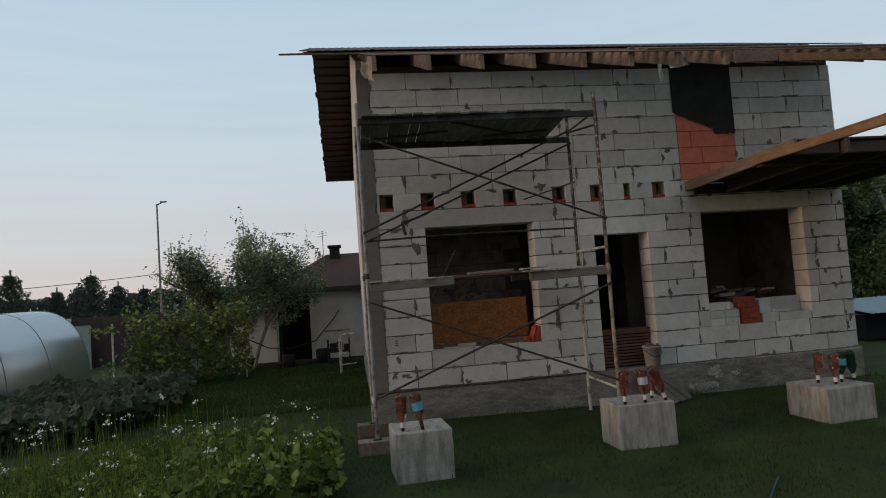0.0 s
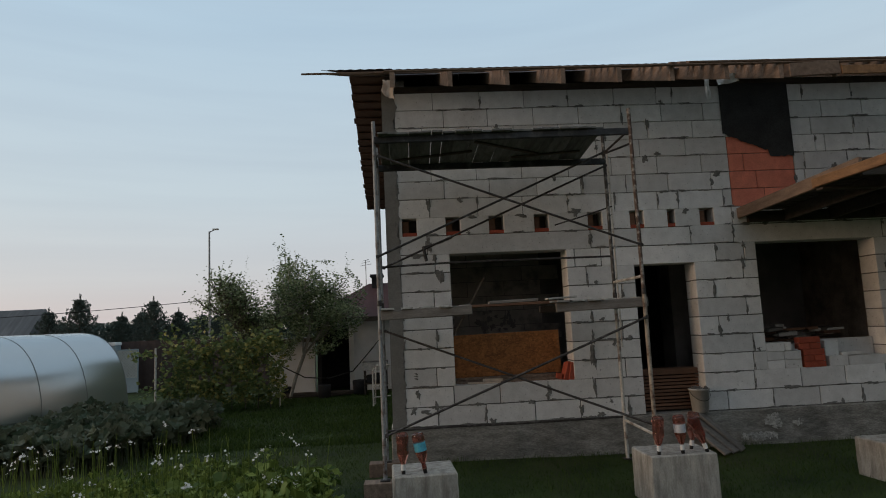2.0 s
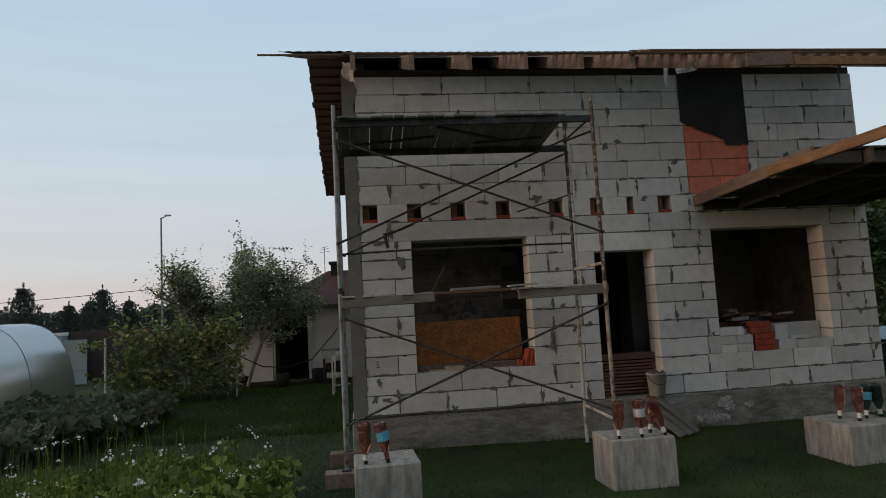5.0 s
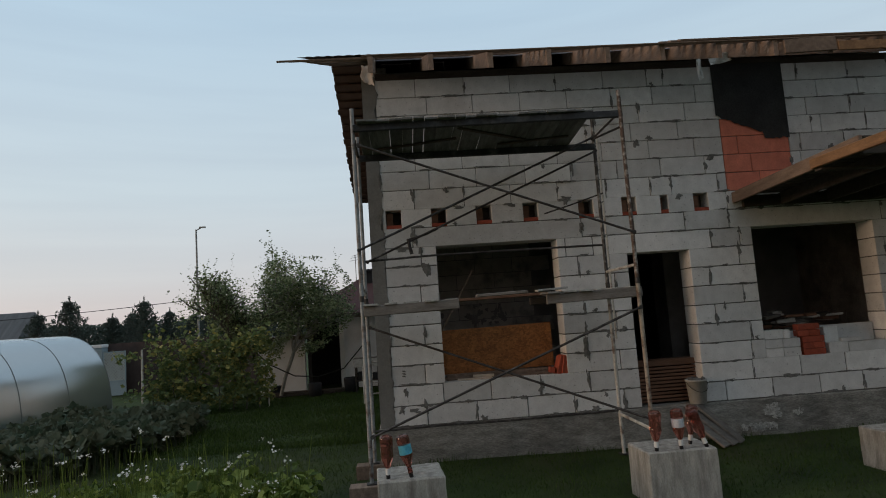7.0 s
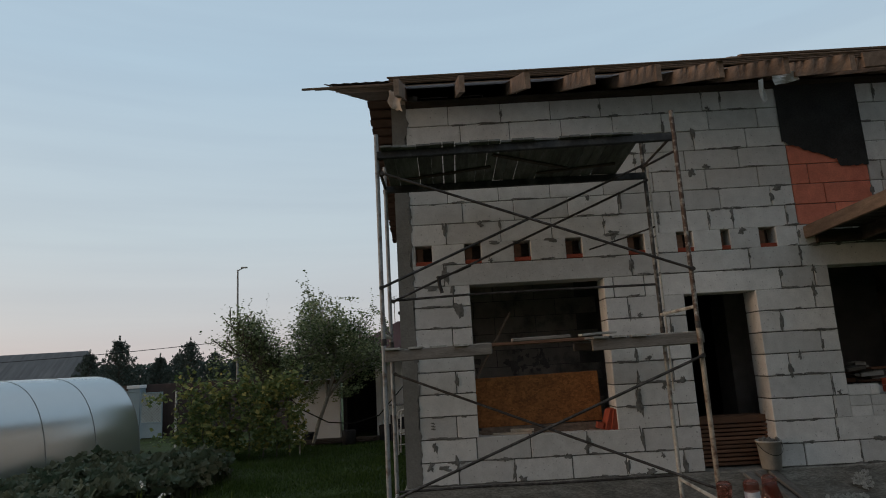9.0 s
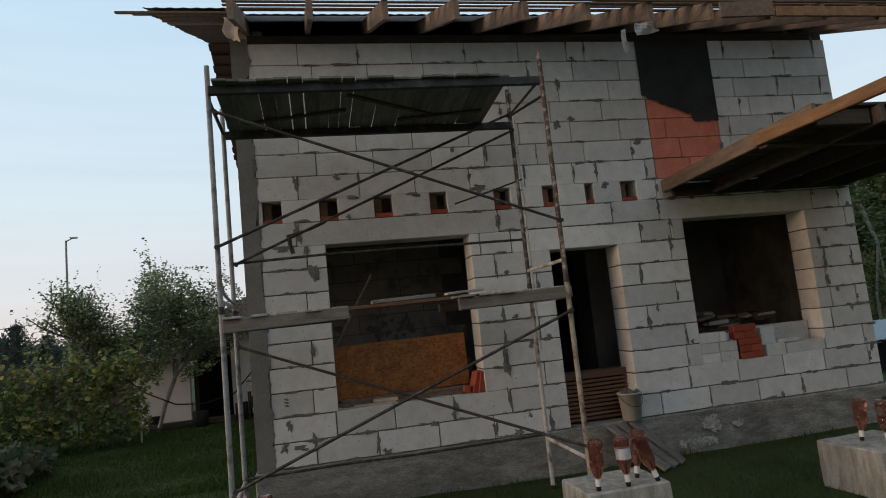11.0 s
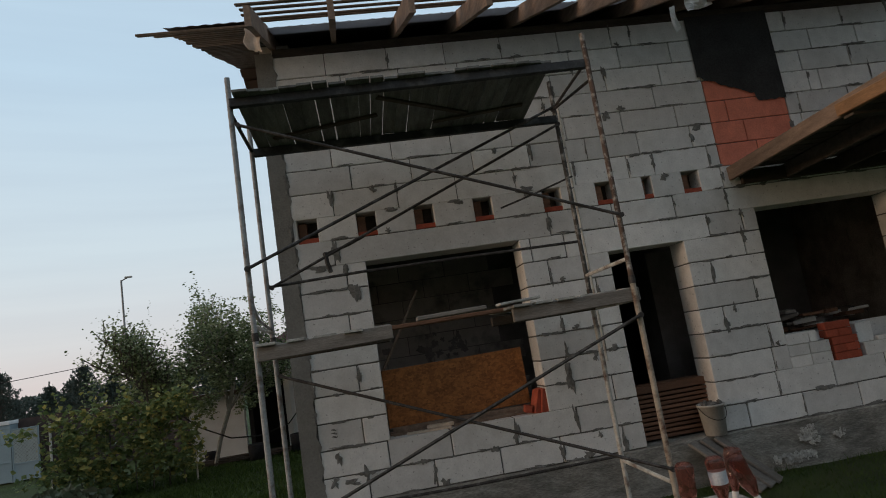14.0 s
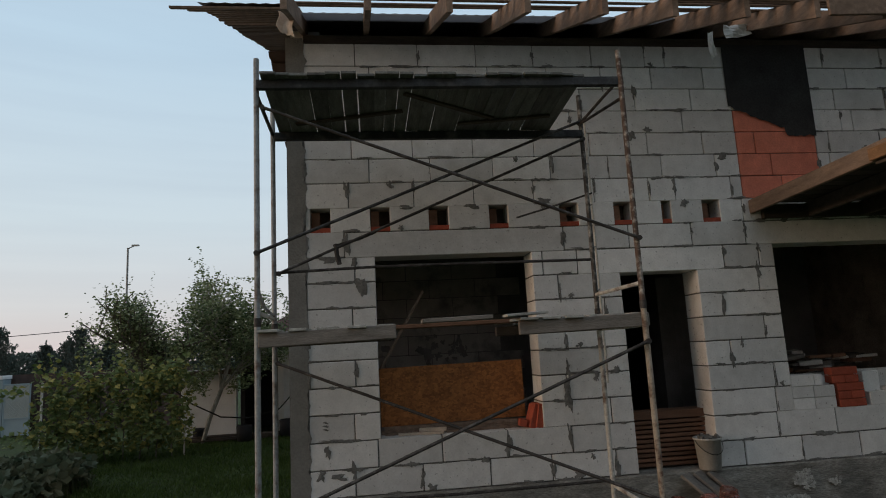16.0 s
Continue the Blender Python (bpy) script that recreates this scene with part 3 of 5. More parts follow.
for xs, ys, wd, ln in ((4.28, -0.44, 0.06, 0.30), (4.38, -0.56, 0.27, 0.15)):
    bm = bmesh.new()
    g = [[bm.verts.new((xs + wd * u / 4, ys + 0.02 * math.sin(u * 1.7 + w_), 4.62 + 0.12 * (-0.35 - ys) - ln * w_ / 4 + 0.05 * u / 4 * w_ / 4)) for u in range(5)] for w_ in range(5)]
    for a in range(4):
        for b in range(4):
            bm.faces.new((g[a][b], g[a][b + 1], g[a + 1][b + 1], g[a + 1][b]))
    o = part("torn_film", bm, FILM_PALE, roof, "torn strip of roofing film")
    o.modifiers.new("thickness", "SOLIDIFY").thickness = 0.003
# new pine board along the right part of the eave
bm = bmesh.new()
beam(bm, (5.32, -1.47, roof_z(-1.47) - 0.12), (XR, -1.47, roof_z(-1.47) - 0.12), 0.028, 0.10)
part("fascia_board", bm, WOOD_NEW, roof, "raw pine fascia board")
bm = bmesh.new()
beam(bm, (4.72, -1.465, roof_z(-1.465) - 0.11), (5.3, -1.465, roof_z(-1.465) - 0.09), 0.028, 0.15)
part("fascia_board", bm, WOOD_RAFTER, roof, "weathered fascia board")

# ---- canopy over the second window ----
canopy = thing("canopy", "half-built timber canopy with a raw pine beam and dark boards", "canopy", at=pose(4.78, 0, 2.9))
bm = beam(bmesh.new(), (0, -0.012, 0.046), (0, -2.27, 0.127), 0.045, 0.14, bevel=0.006)
part("edge_beam", bm, WOOD_RAFTER, canopy, "browned edge beam")
bm = beam(bmesh.new(), (-0.046, -1.62, 0.083), (-0.046, -3.9, 0.077), 0.045, 0.10, bevel=0.006)
part("pine_beam", bm, WOOD_NEW, canopy, "raw pine beam nailed on as an extension")
for xx in (0.62, 1.24, 1.86, 2.45):
    bm = beam(bmesh.new(), (xx, -0.012, 0.0), (xx, -2.30, 0.088), 0.05, 0.15, bevel=0.006)
    part("joist", bm, WOOD_DARK, canopy)
for k in range(15):
    yy = -0.09 - 0.15 * k
    zz = 0.092 - 0.04 * yy
    bm = beam(bmesh.new(), (0.03, yy, zz), (2.5, yy, zz), 0.143, 0.024, bevel=0.003)
    part("board", bm, WOOD_DARK, canopy)
bm = beam(bmesh.new(), (-0.04, -1.70, 0.098 - 0.09), (2.5, -1.70, 0.0), 0.10, 0.022, bevel=0.003)
part("cross_board", bm, WOOD_DARK, canopy)
for xa in (0.04, 0.66, 1.28, 1.90):
    bm = beam(bmesh.new(), (xa, -2.2, 0.09), (xa + 0.53, -2.2, 0.09), 0.045, 0.13, bevel=0.005)
    part("blocking", bm, WOOD_DARK, canopy)
bm = beam(bmesh.new(), (2.40, -2.15, -2.95), (2.40, -2.15, 0.0), 0.12, 0.12, up=(0, 1, 0))
part("post", bm, WOOD_RAFTER, canopy)
bm = bmesh.new()
box(bm, 0.1, 2.5, -0.06, -0.012, -0.08, 0.06, bevel=0.005)
part("wall_ledger", bm, WOOD_DARK, canopy)

# ---- scaffold ----
FL, FR, RL, RR = (0.085, -1.30), (2.875, -1.42), (0.075, -0.42), (2.90, -0.42)
scaffold = thing("scaffold", "rusty tube scaffold with crossed braces against the front wall", "scaffold", at=pose(1.5, -0.9, 0))


def spart(name, bm, mat, label=""):
    o = part(name, bm, mat, scaffold, label)
    o.matrix_parent_inverse = Matrix.Translation((-1.5, 0.9, 0))
    return o


for (px, py), z0, z1, mt in ((FL, 0.145, 3.90, STEEL), (FR, 0.012, 3.93, STEEL_PALE), (RL, 0.145, 3.86, STEEL), (RR, 0.012, 3.98, STEEL_WHITE)):
    zm = 1.93
    post = spart("post", tube(bmesh.new(), (px, py, z0), (px, py, zm), 0.0215, 12), mt)
    low = bmesh.new()
    tube(low, (px, py, zm), (px, py, z1), 0.0205, 12)
    part("upper_tube", low, {STEEL_PALE: RUST_FLAKED, STEEL_WHITE: STEEL_FLAKED}.get(mt, STEEL), post)
    part("collar", tube(bmesh.new(), (px, py, zm - 0.03), (px, py, zm + 0.03), 0.0255, 12), STEEL_DARK, post)
    bm = bmesh.new()
    box(bm, px - 0.05, px + 0.05, py - 0.05, py + 0.05, z0 - 0.012, z0)
    part("foot_plate", bm, STEEL_DARK, post)
BR = 0.0125
braces = [
    ((FL[0], FL[1] - 0.03, 2.42), (RR[0] - 0.03, RR[1] - 0.06, 3.70)),
    ((RL[0] + 0.04, RL[1] - 0.03, 2.38), (RR[0], RR[1] - 0.03, 3.54)),
    ((FL[0] + 0.05, FL[1] - 0.05, 3.50), (FR[0], FR[1] - 0.05, 2.42)),
    ((RL[0] + 0.03, RL[1] - 0.05, 1.63), (FR[0], FR[1] - 0.03, 0.55)),
    ((FL[0] + 0.03, FL[1] - 0.03, 0.58), (FR[0], FR[1] - 0.03, 1.66)),
]
for a, b in braces:
    bm = tube(bmesh.new(), a, b, BR, 8)
    for p in (a, b):
        tube(bm, (p[0], p[1] - 0.012, p[2]), (p[0], p[1] + 0.045, p[2]), 0.02, 8)
    spart("brace", bm, STEEL_DARK)
# sagging bars along the wall side
for za, zb, zm in ((2.39, 2.41, 2.415), (0.475, 0.49, 0.478)):
    bm = bent(bmesh.new(), [(RL[0], RL[1], za), (0.9, RL[1], (za + zm) / 2 + 0.01), (1.6, RL[1], zm), (2.3, RL[1], (zb + zm) / 2), (RR[0], RR[1], zb)], BR, 8)
    spart("rail", bm, STEEL_DARK)
# end frames
for a, b, zs in ((FL, RL, (0.45, 2.0, 3.62)), (FR, RR, (0.45, 1.78, 2.09))):
    for zz in zs:
        bm = tube(bmesh.new(), (*a, zz), (*b, zz), 0.016, 8)
        spart("rung", bm, STEEL_WHITE if zz < 3 else STEEL_DARK)
for zf in (3.70, 3.54):
    bm = tube(bmesh.new(), (*FR, zf), (RR[0] - 0.02, RR[1], 3.69), 0.013, 8)
    spart("brace", bm, STEEL_DARK)
bm = bent(bmesh.new(), [(2.25, -0.30, 2.84), (2.6, -0.36, 2.93), (2.95, -0.42, 3.03)], 0.009, 6)
spart("brace", bm, STEEL_DARK)
bm = bent(bmesh.new(), [(0.60, -0.44, 2.62), (0.61, -0.45, 2.52), (0.63, -0.45, 2.44)], 0.02, 6)
bent(bm, [(0.58, -0.44, 2.60), (0.80, -0.44, 2.66), (0.95, -0.44, 2.72)], 0.013, 6)
spart("clamp", bm, STEEL_DARK)
bm = bent(bmesh.new(), [(FL[0], FL[1], 2.18), (FL[0], FL[1] + 0.25, 2.06), (RL[0], RL[1], 2.02)], 0.012, 8)
spart("brace", bm, STEEL)
# inner ladder beside the rear post
for xx in (RR[0] + 0.085,):
    bm = tube(bmesh.new(), (xx, -0.30, 1.3), (xx, -0.30, 3.75), 0.011, 8)
    spart("ladder_rail", bm, STEEL_WHITE)
for zz in (2.1, 2.5, 2.9, 3.3):
    bm = tube(bmesh.new(), (RR[0], RR[1], zz), (RR[0] + 0.085, -0.30, zz + 0.05), 0.008, 6)
    spart("step", bm, STEEL)
# top deck: two bearers and boards across them
for yy, za in ((-1.33, 3.68), (-0.42, 3.60)):
    bm = bmesh.new()
    beam(bm, (0.09, yy, za), (2.9, yy - (0.07 if yy < -1 else 0), za + 0.0), 0.05, 0.07)
    spart("bearer", bm, BEARER)
xx = 0.13
while xx < 2.56:
    wd = rng.choice((0.09, 0.11, 0.13, 0.1))
    bm = bmesh.new()
    ya, yb = -1.42 + rng.uniform(-0.03, 0.02), -0.40 + rng.uniform(-0.03, 0.02)
    beam(bm, (xx + wd / 2, ya, 3.727 + rng.uniform(0, 0.004)), (xx + wd / 2 + rng.uniform(-0.012, 0.012), yb, 3.648 + rng.uniform(0, 0.004)), wd, 0.022, bevel=0.003)
    spart("deck_board", bm, DECK)
    xx += wd + rng.choice((0.0005, 0.002, 0.003, 0.001, 0.008))
for a, b in (((0.3, -0.62, 3.64), (1.2, -0.85, 3.665)), ((1.2, -1.15, 3.69), (2.0, -0.7, 3.652)), ((1.7, -0.6, 3.642), (2.5, -0.75, 3.655))):
    bm = bmesh.new()
    beam(bm, a, b, 0.05, 0.02)
    spart("batten", bm, WOOD_DARK)


# lower walkways: a plank on edge with short boards laid across
def walkway(xa, xb, boards, label):
    t = thing("scaffold_walkway", label, "scaffold plank", group="walkways on the scaffold", at=pose(xa, -1.36, 1.80))
    bm = bmesh.new()
    beam(bm, (0, 0, 0.0), (xb - xa, -0.03, 0.02), 0.045, 0.10, bevel=0.006)
    part("edge_plank", bm, WOOD_GREY, t)
    bm = bmesh.new()
    beam(bm, (0, 0.85, 0.0), (xb - xa, 0.85, 0.01), 0.045, 0.08, bevel=0.006)
    part("rear_plank", bm, WOOD_DARK, t)
    for k in range(boards):
        u = 0.02 + (xb - xa - 0.14) * k / (boards - 1)
        bm = bmesh.new()
        beam(bm, (u + 0.05, -0.05 + rng.uniform(-0.02, 0.02), 0.064), (u + 0.05, 0.9, 0.062 + rng.uniform(0, 0.012)), rng.uniform(0.10, 0.16), 0.02, bevel=0.003)
        part("cross_board", bm, PALE_BOARD, t)


walkway(0.10, 1.05, 5, "grey weathered plank with short boards on the scaffold's near end")
walkway(1.94, 2.92, 6, "grey weathered plank with short boards on the scaffold's other end")
bm = bmesh.new()
beam(bm, (0.95, -1.0, 1.86), (2.1, -0.98, 1.87), 0.16, 0.03, bevel=0.004)
single("loose_plank", bm, LATH, "brown loose plank bridging the two walkways", "plank")
bm = bmesh.new()
beam(bm, (1.24, -1.28, 1.885), (1.76, -1.28, 1.895), 0.14, 0.03, bevel=0.004)
single("loose_plank", bm, WOOD_GREY, "short grey board lying across the gap", "plank")
bm = bmesh.new()
beam(bm, (1.84, -1.37, 1.893), (2.16, -1.33, 1.908), 0.11, 0.02, bevel=0.004)
single("loose_plank", bm, PALE_BOARD, "pale short board lying askew on the end of the walkway", "plank")
# timber blocks under the corner post
for k, (xa, xb, ya, yb, za, zb) in enumerate(((-0.13, 0.25, -1.40, -1.22, -0.02, 0.132), (-0.13, 0.25, -0.51, -0.33, -0.02, 0.132))):
    bm = bmesh.new()
    box(bm, xa, xb, ya, yb, za, zb, bevel=0.005)
    single("timber_block", bm, WOOD_RAFTER, "short offcut of timber packing under the scaffold post", "timber block", group="packing timbers")


# ---- concrete blocks with upturned bottles ----
def concrete_cube(x, y, rz, w, d, h):
    bm = bmesh.new()
    box(bm, 0, w, 0, d, -0.03, h, bevel=0.012)
    bmesh.ops.subdivide_edges(bm, edges=list(bm.edges), cuts=5, use_grid_fill=True)
    for v in bm.verts:
        v.co += 0.006 * Vector((noise.noise(v.co * 9), noise.noise(v.co * 9 + Vector((5, 0, 0))), noise.noise(v.co * 9 + Vector((0, 5, 0)))))
    return single("concrete_block", bm, CONCRETE, "rough cast concrete cube standing on the lawn", "concrete block", group="concrete cubes in front of the house", at=pose(x, y, 0, 0, 0, rz))


concrete_cube(0.205, -2.54, 3, 0.54, 0.50, 0.45)
concrete_cube(2.475, -2.29, 1, 0.62, 0.47, 0.435)
concrete_cube(4.86, -2.24, 5, 0.64, 0.58, 0.37)


def bottle(x, y, z, lean=(0, 0), glass=BOTTLE_BROWN, label_mat=None, neck=WHITE_PLASTIC, h=0.335, words="brown"):
    t = thing("bottle", f"upturned {words} plastic bottle stuck neck down on a concrete cube", "bottle", group="upturned bottles", at=pose(x, y, z, lean[0], lean[1], 0))
    s = h / 0.31
    wide = Matrix.Diagonal((s * 1.06, s * 1.06, s, 1))
    bm = lathe(bmesh.new(), [(0.0125, 0.045), (0.014, 0.07), (0.026, 0.10), (0.040, 0.14), (0.0455, 0.165), (0.0435, 0.172), (0.0425, 0.195), (0.0435, 0.205), (0.0425, 0.215), (0.0435, 0.225), (0.043, 0.238), (0.046, 0.246), (0.0445, 0.258), (0.0465, 0.268), (0.0465, 0.288), (0.043, 0.302), (0.034, 0.311), (0.02, 0.303)], 20, wide)
    part("body", bm, glass, t, smooth=True)
    bm = lathe(bmesh.new(), [(0.017, 0.028), (0.0185, 0.03), (0.0185, 0.06), (0.0155, 0.078)], 14, Matrix.Scale(s, 4))
    sleeve = part("neck_sleeve", bm, neck, t)
    bm = lathe(bmesh.new(), [(0.010, -0.005), (0.0155, 0.0), (0.0155, 0.03), (0.012, 0.034)], 12, Matrix.Scale(s, 4))
    part("cap", bm, BLACK_PLASTIC, sleeve)
    if label_mat:
        bm = lathe(bmesh.new(), [(0.0438, 0.172), (0.0452, 0.174), (0.0452, 0.240), (0.0436, 0.242)], 20, wide)
        part("label", bm, label_mat, t)


for b in ((0.29, -2.44, 0.452, (2, 0)), (0.475, -2.46, 0.452, (0, -10), BOTTLE_BROWN, LABEL_BLUE, BOTTLE_BROWN, 0.335, "blue-labelled brown"),
          (2.575, -2.24, 0.437, (3, 1)), (2.79, -2.25, 0.437, (0, -3), BOTTLE_BROWN, LABEL_WHITE, WHITE_PLASTIC, 0.335, "silver-labelled brown"), (2.94, -2.09, 0.437, (0, 9)), (3.02, -2.24, 0.437, (-3, -19)),
          (5.06, -1.88, 0.372, (0, 6)), (5.13, -2.06, 0.372, (0, 0)), (5.29, -1.96, 0.372, (0, 4), BOTTLE_GREEN, LABEL_BLUE, WHITE_PLASTIC, 0.335, "green"), (5.46, -1.95, 0.372, (2, -8), BOTTLE_GREEN, None, WHITE_PLASTIC, 0.335, "green")):
    bottle(*b)

# a length of blue hose in the grass
single("garden_hose", bent(bmesh.new(), [(2.80, -4.06, 0.008), (2.93, -3.93, 0.035), (3.08, -3.77, 0.045), (3.22, -3.61, 0.03), (3.27, -3.55, 0.008)], 0.006, 8), HOSE_BLUE, "short length of thin blue hose lying in the grass", "hose")
# ramp of planks to the threshold
for a, b in (((3.70, -0.13, 0.425), (4.05, -0.56, 0.02)), ((3.835, -0.10, 0.425), (4.19, -0.49, 0.02)), ((3.97, -0.09, 0.425), (4.32, -0.41, 0.02))):
    bm = bmesh.new()
    beam(bm, a, b, 0.16, 0.028, bevel=0.004)
    single("ramp_plank", bm, WOOD_GREY, "grey weathered plank sloping from the threshold to the lawn", "plank", group="ramp planks")

# bucket on the threshold
bucket = thing("bucket", "dirty white plastic bucket filled with rubble on the threshold", "bucket", at=pose(4.02, -0.02, ZP))
pail = part("body", lathe(bmesh.new(), [(0.09, 0.0), (0.098, 0.004), (0.122, 0.27), (0.131, 0.272), (0.131, 0.29), (0.120, 0.29), (0.116, 0.24)], 24), BUCKET, bucket, smooth=True)
bm = bmesh.new()
for k in range(26):
    a, r = rng.uniform(0, 6.28), rng.uniform(0, 0.1)
    box(bm, -0.02, 0.02, -0.015, 0.015, -0.012, 0.012, pose(r * math.cos(a), r * math.sin(a), 0.27 + rng.uniform(0, 0.03), rng.uniform(0, 90), rng.uniform(0, 90), rng.uniform(0, 90)))
part("rubble", bm, MORTAR, bucket, "crumbled mortar and chips")
bm = bent(bmesh.new(), [(0.128 * math.cos(a), -0.128 * abs(math.sin(a)) - 0.006, 0.268 - 0.12 * math.sin(a)) for a in [math.pi * q / 12 for q in range(13)]], 0.003, 6)
part("handle", bm, BLACK_PLASTIC, pail)

# laths stacked in the doorway
stack = thing("lath_stack", "stack of reddish brown laths lying across the doorway", "timber stack", at=pose(3.72, 0.28, ZP + 0.02))
zz = 0.0
for k in range(11):
    bm = bmesh.new()
    hh = 0.03 if k < 10 else 0.075
    box(bm, -0.55 + rng.uniform(-0.03, 0.03), 0.62 + rng.uniform(-0.03, 0.03), -0.10 + rng.uniform(-0.012, 0.012), 0.12, zz, zz + hh, bevel=0.003)
    part("lath", bm, LATH, stack)
    zz += hh + 0.014
    if k < 10:
        for xs in (-0.45, 0.5):
            bm = bmesh.new()
            box(bm, xs - 0.02, xs + 0.02, -0.06, 0.1, zz - 0.0135, zz - 0.0005)
            part("spacer", bm, WOOD_DARK, stack)

# strand board standing inside the first window
bm = bmesh.new()
box(bm, 0.945, 2.34, 0.27, 0.282, 0.985, 1.53, bevel=0.002)
bmesh.ops.rotate(bm, verts=bm.verts, cent=(1.6, 0.31, 1.5), matrix=Matrix.Rotation(radians(-0.7), 3, "Y"))
single("strand_board", bm, OSB, "orange-brown strand board closing the lower half of the window", "board")
for k, (xa, xb, yy, zz, hh) in enumerate(((0.95, 2.30, 0.275, 0.0, 0.035), (0.98, 2.36, 0.272, 0.036, 0.034))):
    bm = bmesh.new()
    beam(bm, (xa, yy, ZP + 2 * H + 0.004 + zz + hh / 2), (xb, yy + 0.01, ZP + 2 * H + 0.004 + zz + hh / 2), 0.05, hh, bevel=0.003)
    single("packing_lath", bm, WOOD_RAFTER, "wooden lath packed under the strand board on the sill", "lath", group="packing laths")
# laths and offcuts on the sill
for k, (a, b, w_, h_) in enumerate((((0.98, 0.2, 0), (1.62, 0.23, 0), 0.05, 0.025), ((1.10, 0.12, 0), (1.52, 0.10, 0), 0.06, 0.02), ((1.55, 0.14, 0), (2.28, 0.18, 0), 0.05, 0.022), ((1.30, 0.17, 0.026), (1.55, 0.13, 0.026), 0.05, 0.03))):
    bm = bmesh.new()
    z0 = ZP + 2 * H + 0.014
    beam(bm, (a[0], a[1], z0 + a[2]), (b[0], b[1], z0 + b[2]), w_, h_, bevel=0.002)
    single("offcut", bm, PLY if k % 2 else WOOD_RAFTER, "thin wooden offcut lying on the window sill", "offcut", group="offcuts on the sill")
# leaning lath in the first window, its foot jammed against the side wall
LATH_A, LATH_B = (0.46, 0.36, 0.67), (1.42, 0.5, 2.27)
bm = beam(bmesh.new(), LATH_A, LATH_B, 0.03, 0.018, up=(0, 1, 0))
single("leaning_lath", bm, WOOD_RAFTER, "narrow lath leaning in the window opening", "lath")

# broken red bricks on the sill of the first window
z0 = ZP + 2 * H + 0.002
for k, (xx, yy, zz, rz, tilt) in enumerate(((2.40, 0.07, 0, 8, 78), (2.33, 0.08, 0, 14, 70), (2.26, 0.09, 0, -6, 12), (2.41, 0.16, 0, 2, 84))):
    bm = bmesh.new()
    box(bm, -0.035, 0.035, -0.06, 0.06, 0, 0.22 if tilt > 60 else 0.065, bevel=0.004)
    single("broken_brick", bm, BRICK, "broken red brick standing on the window sill", "brick", group="broken bricks on the sill", at=pose(xx, yy, z0 + (0 if tilt > 60 else 0.02), 0, 90 - tilt if tilt > 60 else tilt, rz))

# ---- things in the second window ----
def brick_obj(name, x0, x1, y0, y1, z0, z1, mat, label, group, rz=0.0):
    bm = bmesh.new()
    w_, d_, h_ = x1 - x0, y1 - y0, z1 - z0
    box(bm, -w_ / 2, w_ / 2, -d_ / 2, d_ / 2, 0, h_, bevel=0.004)
    return single(name, bm, mat, label, "brick" if mat is BRICK else "block", group=group, at=pose((x0 + x1) / 2, (y0 + y1) / 2, z0, 0, 0, rz))


z0 = ZP + 2 * H + 0.002
for row in range(3):
    for (a, b) in (((0.0, 0.23), (0.233, 0.46)) if row < 2 else ((0.0, 0.25), (0.253, 0.34))):
        brick_obj("sawn_block", W2[0] + 0.004 + a, W2[0] + 0.002 + b, -0.002, 0.20, z0 + row * 0.112, z0 + row * 0.112 + 0.108, AERATED, "thin sawn strip of aerated block laid in the window opening", "sawn block strips")
for row in range(5):
    xa = 5.46 if row < 3 else 5.42
    cuts = (xa, xa + 0.29) if row % 2 == 0 else (xa, xa + 0.14, xa + 0.29)
    for a, b in zip(cuts, cuts[1:]):
        brick_obj("red_brick", a + 0.002, b - 0.002, -0.006 + 0.004 * row, 0.118, z0 + row * 0.078, z0 + row * 0.078 + 0.073, BRICK, "red brick in a small column in the window opening", "red brick column")
for a, b, ya, yb, za, zb, rz in ((5.80, 6.05, 0.0, 0.2, 0.0, 0.13, 0), (6.06, 6.58, 0.0, 0.2, 0.0, 0.12, 0), (6.0, 6.26, 0.02, 0.16, 0.131, 0.17, -4), (5.80, 6.58, 0.22, 0.29, 0.0, 0.34, 0), (5.78, 5.97, 0.05, 0.2, 0.131, 0.33, 3)):
    brick_obj("loose_block", a, b, ya, yb, z0 + za, z0 + zb, AERATED, "chipped loose piece of aerated block in the window opening", "loose block pieces", rz)
# heap of rubble and boards inside
for k in range(48):
    bm = bmesh.new()
    w_, d_, h_ = rng.uniform(0.12, 0.45), rng.uniform(0.08, 0.22), rng.uniform(0.02, 0.055)
    box(bm, -w_ / 2, w_ / 2, -d_ / 2, d_ / 2, 0, h_, bevel=0.004)
    hx = rng.random()
    single("salvaged_board", bm, rng.choice((WOOD_DARK, WOOD_GREY, RAW, LATH, RAW)), "broken piece in the heap of salvaged boards and blocks indoors", "rubble", group="heap indoors", at=pose(5.05 + hx * 1.35, 0.62 + rng.random() * 0.4, 1.18 + 0.024 * (k // 4) * (1.0 - 0.8 * abs(hx - 0.45)), rng.uniform(-5, 5), rng.uniform(-6, 6), rng.uniform(-30, 30)))
bm = bmesh.new()
box(bm, 5.0, 6.45, 0.55, 1.1, ZP + 0.02, 1.18, bevel=0.01)
single("block_pallet", bm, AERATED, "pallet of aerated blocks carrying the heap indoors", "pallet")


